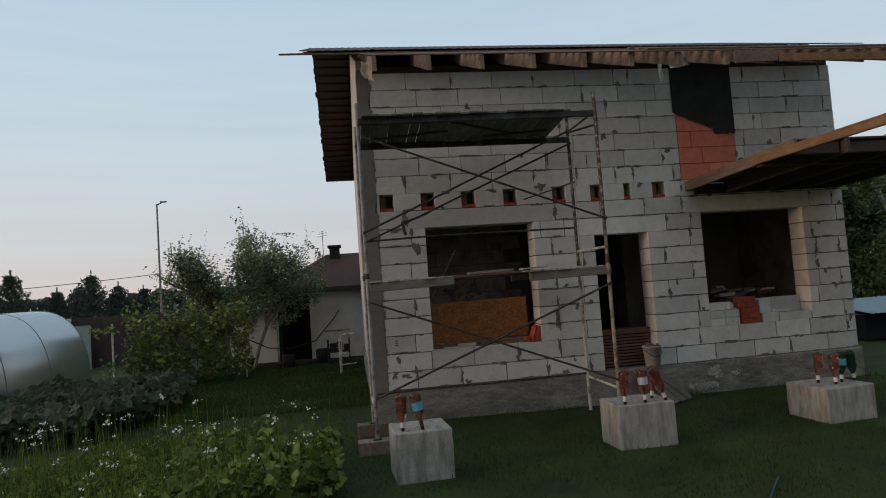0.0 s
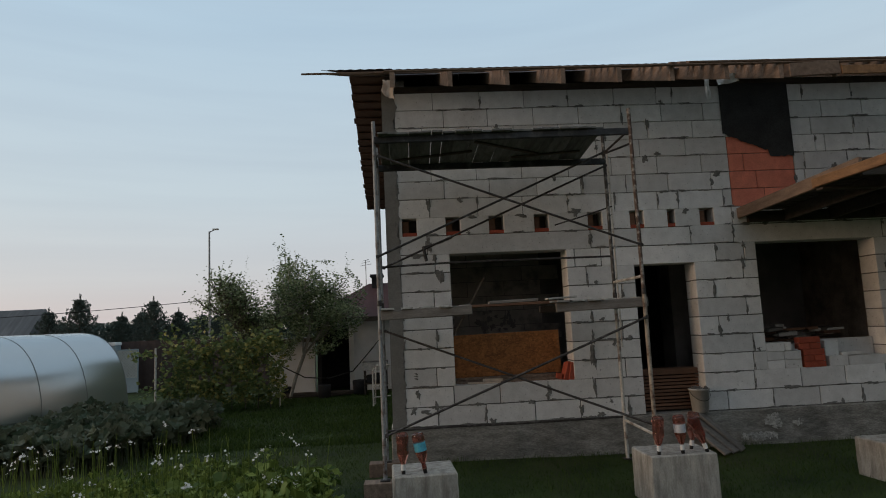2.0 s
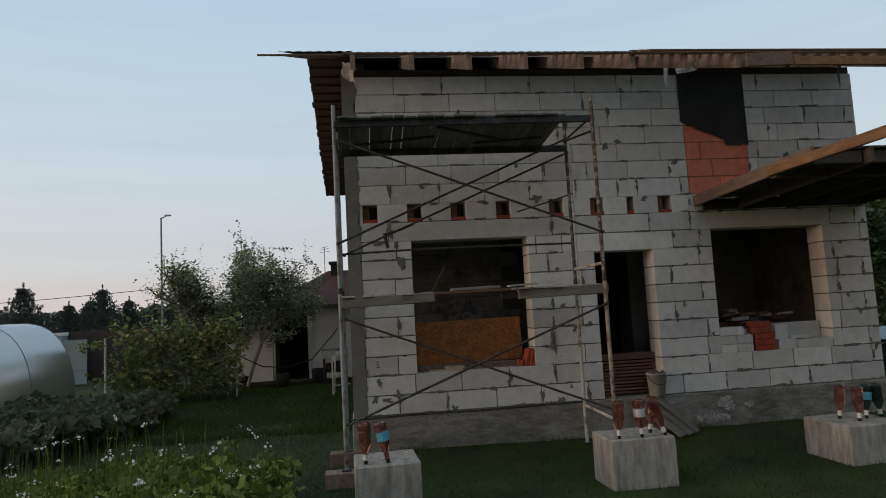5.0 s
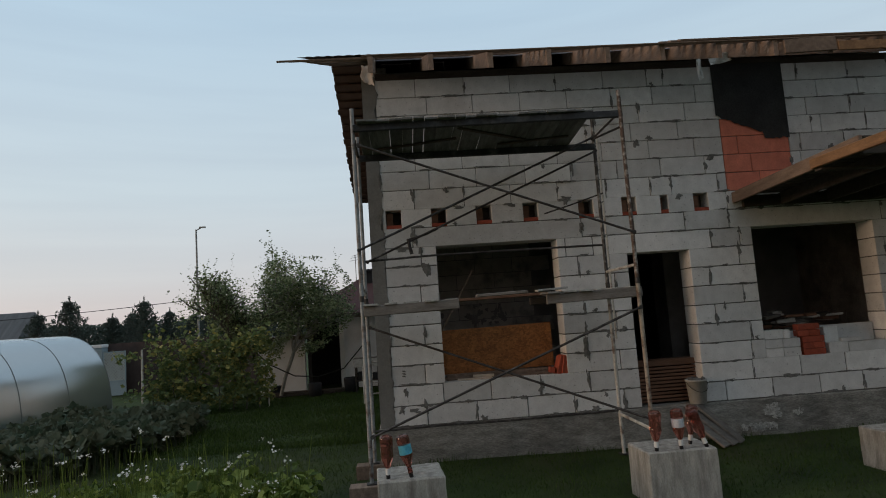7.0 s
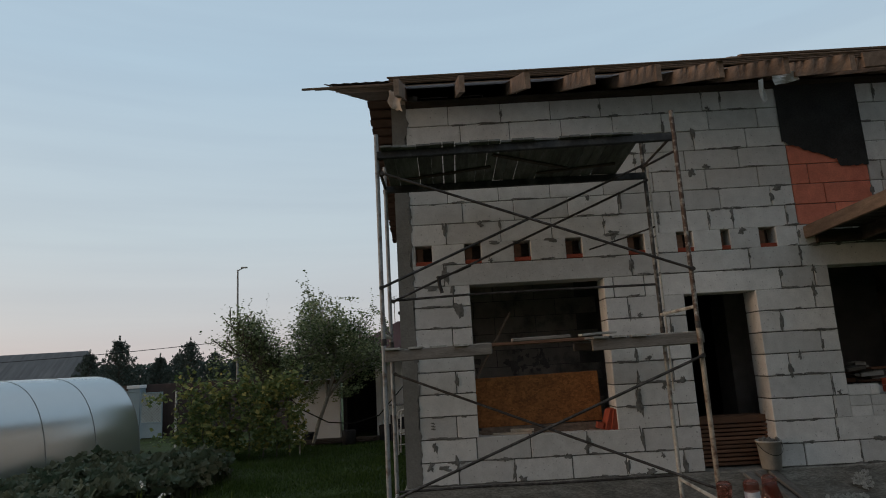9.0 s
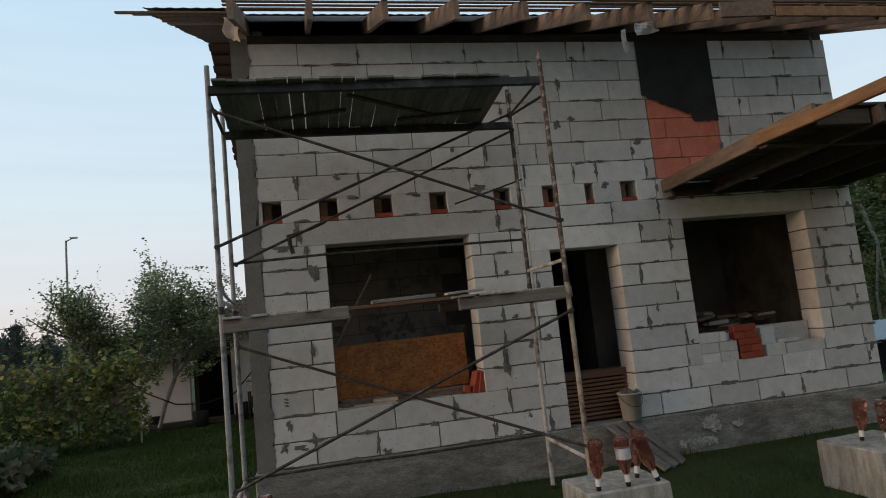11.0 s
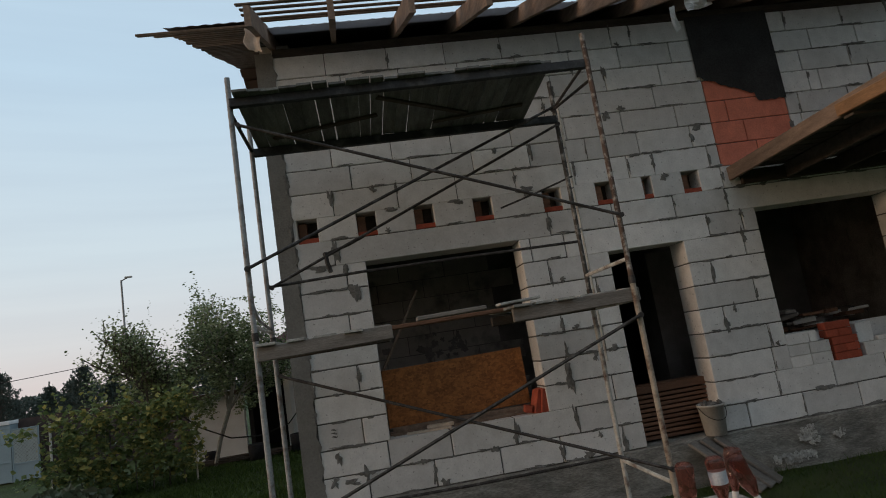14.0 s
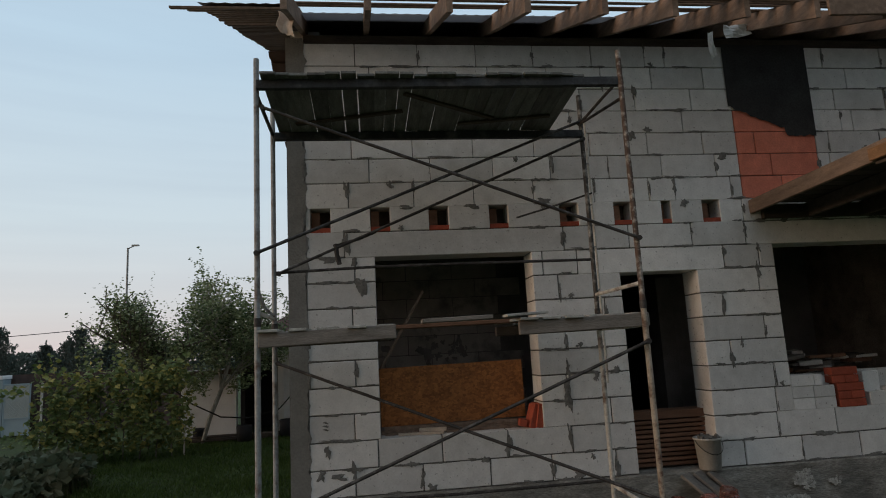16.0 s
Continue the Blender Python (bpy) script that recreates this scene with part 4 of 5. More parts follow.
# ---- garden ----
def leaf_cloud(name, pts, size, mat, parent=None, flat=0.3, aspect=1.6, rnd=None):
    """One mesh of many small folded leaves, each set at a point."""
    rnd = rnd or random.Random(1)
    verts, faces = [], []
    for p in pts:
        s = size * rnd.uniform(0.6, 1.3)
        ax = Vector((rnd.gauss(0, 1), rnd.gauss(0, 1), rnd.gauss(0, 1) * flat)).normalized()
        up = Vector((rnd.gauss(0, 1), rnd.gauss(0, 1), rnd.gauss(0, 1) + 0.6))
        sd = ax.cross(up)
        if sd.length < 1e-4:
            continue
        sd.normalize()
        up = sd.cross(ax)
        n = len(verts)
        p = Vector(p)
        w_ = s / aspect
        verts += [p - ax * s * 0.5, p + sd * w_ * 0.5 + up * w_ * 0.15, p + ax * s * 0.5, p - sd * w_ * 0.5 + up * w_ * 0.15]
        faces += [(n, n + 1, n + 2), (n, n + 2, n + 3)]
    return polymesh(name, [tuple(v) for v in verts], faces, mat, parent)


def limb_tree(rnd, base, height, spread, levels=3, trunk=0.05, clear=0.3):
    """Tapered limbs; returns the mesh and the twig points."""
    bm = bmesh.new()
    tips = []

    def grow(p, d, length, r, level):
        q = p
        steps = 3
        for k in range(steps):
            nd = (d + Vector((rnd.gauss(0, 0.16), rnd.gauss(0, 0.16), rnd.gauss(0, 0.08)))).normalized()
            e = q + nd * length / steps
            tube(bm, q, e, max(0.004, r * (1 - 0.25 * k / steps)), 6, max(0.003, r * (1 - 0.25 * (k + 1) / steps)))
            if level <= 1:
                tips.extend([q.lerp(e, rnd.random()) for _ in range(2)])
            q, d = e, nd
            if level > 0 and (k > 0 or level < levels):
                for _ in range(2):
                    a = rnd.uniform(0, 6.28)
                    out = Vector((math.cos(a), math.sin(a), rnd.uniform(0.2, 1.0))).normalized()
                    grow(q, (d * 0.55 + out * spread).normalized(), length * rnd.uniform(0.5, 0.75), r * 0.55, level - 1)
        tips.append(q)

    grow(Vector(base), Vector((0, 0, 1)), height * clear * 1.6, trunk, levels)
    return bm, tips


def garden_tree(name, base, height, radius, label, mat, leaf, count, seed, bark, fill=None, low=0.22, lean=0.0, share=0.75):
    rnd = random.Random(seed)
    t = thing(name, label, "tree", at=pose(*base))
    bm, tips = limb_tree(rnd, (0, 0, -0.05), height, 0.85, 3, 0.045, 0.17)
    top = max(p.z for p in tips)
    k = height * 0.93 / top
    wide = max(math.hypot(p.x, p.y) for p in tips)
    kx = radius * 0.9 / wide
    for v in bm.verts:
        f = min(1, v.co.z / (0.25 * height)) if v.co.z > 0 else 0
        v.co.x *= 1 + (kx - 1) * f
        v.co.y *= 1 + (kx - 1) * f
        v.co.z *= k
    def slant(p):
        return lean * min(1.0, max(0.0, p.z) / (0.5 * height))

    for v in bm.verts:
        v.co.x += slant(v.co)
    part("trunk", bm, bark, t)
    tips = [Vector((p.x * kx, p.y * kx, p.z * k)) for p in tips if p.z * k > low * height]
    pts = []
    for _ in range(count):
        p = rnd.choice(tips)
        s = 0.13 if p.z < 0.8 * height else 0.09
        pts.append(p + Vector((rnd.gauss(0, s), rnd.gauss(0, s), rnd.gauss(0, s * 0.9))))
    if fill:
        cz, rx, rz_ = fill
        got = 0
        while got < count * share:
            q = Vector((rnd.uniform(-1, 1), rnd.uniform(-1, 1), rnd.uniform(-1, 1)))
            if q.length > 1 or q.length < 0.25:
                continue
            p = Vector((q.x * rx, q.y * rx * 0.8, cz + q.z * rz_))
            if noise.noise(p * 2.1 + Vector((seed, 0, 0))) < 0.05 + 0.5 * (q.length - 0.45) + 0.22 * noise.noise(p * 6.0):
                continue
            pts.append(p)
            got += 1
    # whips that stick out of the crown
    for _ in range(42):
        p = rnd.choice([q for q in tips if q.z > 0.6 * height])
        d = Vector((rnd.gauss(0, 0.35), rnd.gauss(0, 0.35), 1)).normalized()
        for q in range(rnd.randint(8, 18)):
            pts.append(p + d * (0.05 * q) + Vector((rnd.gauss(0, 0.02), rnd.gauss(0, 0.02), 0)))
    pts = [p + Vector((slant(p), 0, 0)) for p in pts]
    leaf_cloud("crown", pts, leaf, mat, t, rnd=rnd)
    return t


garden_tree("apple_tree", (-2.63, 8.0, 0), 3.95, 1.65, "leafy apple tree with a pale forked trunk on the lawn", LEAF_APPLE, 0.07, 9000, 4, BARK_PALE, (2.2, 1.4, 1.3), lean=0.62)
garden_tree("apple_tree", (-3.6, 7.7, 0), 3.4, 1.7, "smaller apple tree with thin upright shoots behind the vine", LEAF_APPLE, 0.065, 7000, 9, BARK, (1.75, 1.4, 1.2), share=0.4)

# vine on posts
vine = thing("grape_vine", "dense vine with yellowing green leaves on low posts", "vine", at=pose(-3.95, 6.3, 0))
rnd = random.Random(12)
pts = []
while len(pts) < 4600:
    u = rnd.uniform(-0.98, 1.5)
    hgt = 1.50 + 0.32 * noise.noise(Vector((u * 2.3, 0, 0))) + 0.2 * noise.noise(Vector((u * 6, 3, 0))) + 0.12 * u
    z = rnd.uniform(0.12, 1) * hgt
    dep = 0.45 * math.sqrt(max(0.05, 1 - (z / hgt - 0.45) ** 2 * 2.4))
    w_ = max(-1, min(1, rnd.gauss(0, 1))) * dep
    if noise.noise(Vector((u * 3.2, w_ * 3, z * 3.2 + 4))) + 0.5 * noise.noise(Vector((u * 8, w_ * 6, z * 8))) < -0.08:
        continue
    if z < 0.35 and u < -0.7:
        continue
    pts.append((u + rnd.gauss(0, 0.04), w_, z + rnd.gauss(0, 0.04)))
for _ in range(34):
    # loose shoots over the top
    u, z = rnd.uniform(-1.1, 1.4), 1.45
    d = Vector((rnd.gauss(0, 0.5), 0, 1)).normalized()
    for q in range(rnd.randint(3, 9)):
        pts.append((u + d.x * 0.06 * q, rnd.gauss(0, 0.15), z + d.z * 0.06 * q))
for _ in range(60):
    pts.append((-1.2 - rnd.random() * 0.65, rnd.gauss(0, 0.1), 1.28 + rnd.gauss(0, 0.06)))
for _ in range(26):
    pts.append((-1.35 - rnd.random() * 0.2, rnd.gauss(0, 0.1), 0.5 + rnd.gauss(0, 0.1)))
leaf_cloud("foliage", pts, 0.10, LEAF_HOP, vine, aspect=1.15, rnd=rnd)
for k in range(9):
    u = -1.0 + 0.28 * k
    part("stem", bent(bmesh.new(), [(u, 0, 0), (u + rnd.uniform(-0.1, 0.1), rnd.uniform(-0.1, 0.1), 0.5), (u + rnd.uniform(-0.2, 0.2), rnd.uniform(-0.1, 0.1), 1.2)], 0.012, 6), BARK, vine)
for u in (1.42,):
    part("post", tube(bmesh.new(), (u, 0.1, 0), (u, 0.1, 0.9), 0.017, 8), STEEL_WHITE, vine)

# pumpkin patch
rnd = random.Random(21)
verts, faces = [], []
for k in range(1900):
    px, py = rnd.uniform(-6.0, -3.1), rnd.uniform(0.4, 4.6)
    if px > -3.1 - 0.25 * max(0, 2.4 - py) or (px + 4.4) ** 2 / 3.2 + (py - 2.6) ** 2 / 5.0 > 1:
        continue
    h = 0.08 + 0.36 * rnd.random() ** 0.6 + 0.16 * noise.noise(Vector((px, py, 0)) * 1.3)
    h = max(0.06, h)
    r = rnd.uniform(0.055, 0.125)
    tilt = pose(px, py, h, rnd.gauss(-24, 24), rnd.gauss(0, 26), rnd.uniform(0, 360))
    n = len(verts)
    verts.append(tuple(tilt @ Vector((0, 0, -0.035))))
    m_ = 15
    for q in range(m_):
        a = 2 * math.pi * q / m_
        rr = r * (1 + 0.20 * math.cos(5 * a)) * (0.45 if q == 0 else 1)
        verts.append(tuple(tilt @ Vector((rr * math.cos(a), rr * math.sin(a), 0.02 * math.sin(3 * a) - 0.25 * r * (q % 3 == 1)))))
    faces += [(n, n + 1 + q, n + 1 + (q + 1) % m_) for q in range(m_)]
    verts += [(px - 0.006, py, 0), (px + 0.006, py, 0), tuple(tilt @ Vector((0.004, 0, -0.036)))]
    faces.append((len(verts) - 3, len(verts) - 2, len(verts) - 1))
patch = polymesh("pumpkin_patch", verts, faces, LEAF_PUMPKIN)
tagged(patch, "bed of broad grey-green pumpkin leaves beside the greenhouse", "pumpkin plants", kind="stuff")

# flowering herbs in the foreground
rnd = random.Random(33)


def in_patch(px, py):
    d = 0.25 * noise.noise(Vector((px * 1.4, py * 1.4, 3)))
    return (px + 2.25) ** 2 / 3.8 + (py + 2.45) ** 2 / 2.3 + d < 1


pts = []
for k in range(30000):
    px, py = rnd.uniform(-4.3, -0.3), rnd.uniform(-4.1, -0.8)
    if not in_patch(px, py):
        continue
    sparse = min(1.0, max(0.0, (-1.3 - px) / 1.2))
    if rnd.random() < 0.5 * sparse:
        continue
    hmax = (0.40 - 0.12 * sparse) + 0.24 * noise.noise(Vector((px * 2, py * 2, 0)))
    pts.append((px, py, hmax * rnd.random() ** 0.7))
herb = thing("herb_bed", "overgrown bed of green herbs in flower with small white blooms", "herb bed", kind="stuff")
leaf_cloud("leaves", pts, 0.075, LEAF_HERB, herb, flat=1.5, aspect=2.0, rnd=rnd)
sv, sf, heads = [], [], []
for k in range(520):
    px, py = rnd.uniform(-3.6, -0.4), rnd.uniform(-3.9, -0.9)
    if not in_patch(px, py):
        continue
    h = rnd.uniform(0.38, 0.80)
    tx, ty = px + rnd.gauss(0, 0.06), py + rnd.gauss(0, 0.06)
    n = len(sv)
    w_ = 0.004
    sv += [(px - w_, py, 0), (px + w_, py, 0), (tx + w_ * 0.5, ty, h), (tx - w_ * 0.5, ty, h), (px, py - w_, 0), (px, py + w_, 0), (tx, ty + w_ * 0.5, h), (tx, ty - w_ * 0.5, h)]
    sf += [(n, n + 1, n + 2, n + 3), (n + 4, n + 5, n + 6, n + 7)]
    if rnd.random() < 0.15:
        for _ in range(rnd.randint(3, 12)):
            heads.append((tx + rnd.gauss(0, 0.022), ty + rnd.gauss(0, 0.022), h + rnd.gauss(0, 0.012)))
polymesh("stems", sv, sf, LEAF_HERB, herb)
bv, bf = [], []
for k in range(700):
    px, py = rnd.uniform(-1.7, -0.15), rnd.uniform(-3.7, -1.3)
    if (px + 0.95) ** 2 / 0.55 + (py + 2.5) ** 2 / 1.3 > 1 + 0.4 * noise.noise(Vector((px * 3, py * 3, 1))):
        continue
    m_ = pose(px, py, rnd.uniform(0.08, 0.46), rnd.gauss(-20, 28), rnd.gauss(0, 30), rnd.uniform(0, 360))
    r = rnd.uniform(0.035, 0.085)
    n = len(bv)
    bv.append(tuple(m_ @ Vector((0, 0, -0.015))))
    for q in range(12):
        a = 2 * math.pi * q / 12
        rr = r * (1 + 0.16 * math.sin(4 * a) + 0.5 * math.cos(a))
        bv.append(tuple(m_ @ Vector((rr * math.cos(a), 0.75 * rr * math.sin(a), 0.012 * math.sin(5 * a)))))
    bf += [(n, n + 1 + q, n + 1 + (q + 1) % 12) for q in range(12)]
polymesh("broad_leaves", bv, bf, LEAF_HERB, herb)
leaf_cloud("blooms", heads, 0.023, PETAL, herb, aspect=1.0, rnd=rnd)

# lawn blades
rnd = random.Random(44)
gv, gf = [], []
for k in range(110000):
    px, py = rnd.uniform(-3.4, 7.5), -5.2 + 7.3 * rnd.random() ** 1.15
    if py > -0.06 and px > 0.05:
        continue
    lush = noise.noise(Vector((px * 1.1, py * 1.1, 5)))
    bare = noise.noise(Vector((px * 0.8, py * 0.8, 11)))
    if bare > 0.42 and rnd.random() < 0.7:
        continue
    h = rnd.uniform(0.02, 0.055) * (1 + 0.8 * max(0, lush))
    if -0.2 < py < 0 and px > 0.1:
        h *= 1.0 + 1.6 * max(0, noise.noise(Vector((px * 1.7, 2, 0))) + 0.3)
    a = rnd.uniform(0, 6.28)
    dx, dy = 0.0045 * math.cos(a), 0.0045 * math.sin(a)
    lx, ly = rnd.gauss(0, 0.028), rnd.gauss(0, 0.028)
    z0 = 0.03 * noise.noise(Vector((px, py, 0)) * 0.5) - 0.02
    n = len(gv)
    gv += [(px - dx, py - dy, z0), (px + dx, py + dy, z0), (px + lx, py + ly, z0 + h)]
    gf.append((n, n + 1, n + 2))
# longer, sparser blades on the lawn towards the neighbours
for k in range(60000):
    px, py = rnd.uniform(-5.5, 0.1), 1.6 + 7.2 * rnd.random() ** 1.2
    h = rnd.uniform(0.03, 0.08) * (1 + 0.7 * noise.noise(Vector((px * 1.1, py * 1.1, 5))))
    a = rnd.uniform(0, 6.28)
    dx, dy = 0.009 * math.cos(a), 0.009 * math.sin(a)
    lx, ly = rnd.gauss(0, 0.035), rnd.gauss(0, 0.035)
    z0 = 0.03 * noise.noise(Vector((px, py, 0)) * 0.5) - 0.02
    n = len(gv)
    gv += [(px - dx, py - dy, z0), (px + dx, py + dy, z0), (px + lx, py + ly, z0 + h)]
    gf.append((n, n + 1, n + 2))
lawn = polymesh("grass", gv, gf, GRASS)
tagged(lawn, "short green lawn grass, longer at the foot of the plinth", "grass", kind="stuff")

# ---- greenhouse ----
gh = thing("greenhouse", "arched polycarbonate greenhouse with thin ribs", "greenhouse", at=pose(-5.60, 5.9, 0, 0, 0, 160))
R_, HT, LEN = 1.45, 1.84, 6.0
arch = []
for q in range(25):
    a = math.pi * q / 24
    cx = math.copysign(abs(math.cos(a)) ** 0.8, math.cos(a))
    arch.append((R_ + R_ * -cx, HT * math.sin(a) ** 0.75))
bm = bmesh.new()
rows = [[bm.verts.new((u, yy, z)) for u, z in arch] for yy in (0, LEN)]
for q in range(24):
    bm.faces.new((rows[0][q], rows[0][q + 1], rows[1][q + 1], rows[1][q]))
part("cover", bm, POLY, gh, "milky polycarbonate cover", smooth=True)
for yy in (0.004, LEN - 0.004):
    bm = bmesh.new()
    bm.faces.new([bm.verts.new((u, yy, z)) for u, z in arch])
    part("end_panel", bm, POLY, gh)
for k in range(7):
    bm = bent(bmesh.new(), [(R_ + (u - R_) * 1.003, k * 1.0, z * 1.0) for u, z in arch], 0.0065, 6)
    part("rib", bm, POLY_EDGE, gh)

# ---- neighbours and distance ----
def panel_fence(x0, x1, y, z1, mat, label, step=1.0, tilt=0.0):
    t = thing("fence", label, "fence", at=pose(x0, y, 0, 0, 0, tilt))
    n = max(1, round((x1 - x0) / step))
    for k in range(n):
        v, f = [], []
        for q in range(25):
            u = k * step + step * q / 24
            dz = 0.005 * (1 if (q // 2) % 2 else -1)
            v += [(u, dz, 0), (u, dz, z1)]
        f = [(2 * q, 2 * q + 2, 2 * q + 3, 2 * q + 1) for q in range(24)]
        polymesh("panel", v, f, mat, t)
        bm = bmesh.new()
        box(bm, k * step - 0.02, k * step + 0.02, 0.03, 0.07, 0, z1 + 0.02)
        part("post", bm, STEEL, t)
    bm = bmesh.new()
    box(bm, 0, n * step, 0.015, 0.03, z1 * 0.52, z1 * 0.52 + 0.03)
    part("rail", bm, STEEL, t)
    return t


def gate_leaf(x, wide, top, mid, upper):
    """A framed leaf: a glazed or sheet upper panel with wire mesh over a sheet metal panel."""
    t = thing("garden_gate", "pale blue gate leaf with a framed upper panel over sheet metal", "gate", group="gate leaves", at=pose(x, 12.0, 0))
    fr = 0.035
    bm = bmesh.new()
    box(bm, fr, wide - fr, -0.006, 0.006, 0.02, mid)
    part("lower_panel", bm, FENCE_BLUE, t)
    bm = bmesh.new()
    box(bm, fr, wide - fr, -0.004, 0.004, mid + fr, top - fr)
    glazing = part("upper_panel", bm, upper, t)
    if upper is PALE_SHEET:
        bm = bmesh.new()
        lo, hi = mid + fr, top - fr
        for k in range(-6, 14):
            for d in (1, -1):
                za = lo + 0.09 * k if d > 0 else hi - 0.09 * k
                run = [(u, za + d * (u - fr)) for u in (fr + (wide - 2 * fr) * q / 24 for q in range(25))]
                run = [c for c in run if lo < c[1] < hi]
                if len(run) > 1:
                    tube(bm, (run[0][0], -0.008, run[0][1]), (run[-1][0], -0.008, run[-1][1]), 0.004, 4)
        part("mesh", bm, STEEL, glazing)
    for xa, xb, za, zb in ((0, fr, 0, top), (wide - fr, wide, 0, top), (fr, wide - fr, top - fr, top), (fr, wide - fr, mid, mid + fr)):
        bm = bmesh.new()
        box(bm, xa, xb, -0.018, 0.018, za, zb, bevel=0.003)
        part("frame_bar", bm, FENCE_BLUE, t)


gate_leaf(-8.60, 0.66, 1.33, 0.43, PALE_SHEET)
gate_leaf(-9.30, 0.68, 1.40, 0.50, FENCE_BLUE)
shed_box = thing("garden_cabinet", "small pale painted cabinet with a flat lid behind the greenhouse", "cabinet", at=pose(-9.02, 12.06, 0))
bm = bmesh.new()
box(bm, 0, 0.35, 0, 0.4, 0, 1.46, bevel=0.006)
part("body", bm, FENCE_BLUE, shed_box)
bm = bmesh.new()
box(bm, -0.03, 0.36, -0.03, 0.42, 1.464, 1.56, bevel=0.006)
part("lid", bm, WHITE_RENDER, shed_box, "cream lid")
single("gate_post", tube(bmesh.new(), (-6.33, 9.2, 0), (-6.33, 9.2, 1.38), 0.028, 8), STEEL_WHITE, "pale steel post between the gate and the vine", "post")
panel_fence(-16, -4.0, 12.5, 1.56, FENCE_BROWN, "dark brown profiled sheet fence", 2.0)


def hip_house():
    t = thing("neighbour_house", "low white neighbouring house with a dark red hipped roof", "house", at=pose(-2.1, 9.2, 0))
    bm = wall_mesh(0, 5.0, 0, 1.95, 0, 0.2, [(0.0, 0.88, 0, 1.75)])
    part("wall", bm, WHITE_RENDER, t)
    # near-black colour on the rear wall paints the shade of the open porch
    bm = bmesh.new()
    box(bm, 0, 5.0, 1.4, 4.5, 0, 1.9)
    part("rear_wall", bm, DARK, t)
    # added dark panel closes the porch's side and stands in for its shade
    bm = bmesh.new()
    box(bm, -0.02, 0.08, 0.21, 1.39, 0, 1.89)
    part("porch_side", bm, DARK, t)
    bm = bmesh.new()
    e = [bm.verts.new(p) for p in ((-0.35, -0.35, 1.9), (5.3, -0.35, 1.9), (5.3, 4.8, 1.9), (-0.35, 4.8, 1.9))]
    r = [bm.verts.new(p) for p in ((1.35, 1.6, 2.95), (3.6, 1.6, 2.95))]
    for f in ((e[0], e[1], r[1], r[0]), (e[1], e[2], r[1]), (e[2], e[3], r[0], r[1]), (e[3], e[0], r[0]), tuple(reversed(e))):
        bm.faces.new(f)
    roof_ob = part("roof", bm, ROOF_RED, t, "dark red metal roof")
    bm = bmesh.new()
    box(bm, 1.45, 1.75, 1.3, 1.6, 2.5, 3.15, bevel=0.01)
    box(bm, 1.40, 1.80, 1.25, 1.65, 3.12, 3.2, bevel=0.01)
    part("chimney", bm, DARK, roof_ob)
    bm = bmesh.new()
    box(bm, -0.35, 5.3, -0.37, -0.33, 1.83, 1.95)
    part("gutter_board", bm, WOOD_DARK, roof_ob)
    bm = bmesh.new()
    box(bm, 0.86, 0.98, -0.02, 0.1, 0, 1.85)
    part("porch_post", bm, WHITE_PLASTIC, t)
    bm = tube(bmesh.new(), (1.25, 1.9, 2.8), (1.25, 1.9, 3.7), 0.012, 6)
    for q, wd in ((3.66, 0.09), (3.60, 0.13), (3.52, 0.17)):
        tube(bm, (1.25 - wd, 1.9 - 0.4 * (q - 3.5), q), (1.25 + wd, 1.9, q + 0.05), 0.006, 6)
    part("aerial", bm, STEEL, roof_ob)
    return t


hip_house()
bm = wall_mesh(-3.3, -2.12, 0, 1.35, 8.9, 9.1, [])
single("garden_wall", bm, WHITE_RENDER, "short white rendered wall behind the apple tree", "wall")
bm = bmesh.new()
box(bm, -3.5, -2.0, 8.7, 10.2, 1.36, 1.46)
single("lean_to_roof", bm, WOOD_DARK, "dark flat roof board on the white wall", "roof")


table = thing("garden_table", "pale weathered trough table on thin dark legs by the white house", "table", at=pose(-0.80, 7.9, 0))
bm = bmesh.new()
box(bm, 0, 0.62, 0, 0.42, 0.60, 0.80, bevel=0.008)
part("tray", bm, PALE_BOARD, table, "pale weathered board tray")
for k in range(5):
    bm = bmesh.new()
    box(bm, 0.0, 0.62, 0.002 + k * 0.084, 0.080 + k * 0.084, 0.802, 0.822, bevel=0.003)
    part("top_slat", bm, WOOD_GREY, table)
for u in (0.04, 0.58):
    for w in (0.03, 0.39):
        part("leg", tube(bmesh.new(), (u, w, 0), (u, w, 0.60), 0.02, 6), STEEL_DARK, table)
bm = bmesh.new()
box(bm, 0.02, 0.60, 0.03, 0.39, 0.26, 0.28, bevel=0.003)
part("shelf", bm, WOOD_DARK, table)
for u, w, hh in ((0.08, 0.18, 0.2), (0.27, 0.15, 0.24), (0.44, 0.14, 0.16)):
    bm = bmesh.new()
    box(bm, -0.80 + u, -0.80 + u + w, 7.98, 8.2, 0.282, 0.282 + hh, bevel=0.01)
    single("storage_box", bm, DARK, "dark box stored under the garden table", "box", group="boxes under the table")
for xx, yy, s in ((-1.75, 7.9, 0.3), (-2.75, 8.3, 0.25), (-0.9, 8.2, 0.34)):
    bm = lathe(bmesh.new(), [(0.4 * s, 0), (0.5 * s, 0.02), (0.55 * s, s), (0.5 * s, s + 0.02), (0.45 * s, s - 0.1)], 14)
    single("garden_tub", bm, DARK, "dark plastic tub standing by the bench", "tub", group="tubs by the house", at=pose(xx, yy, 0), smooth=True)
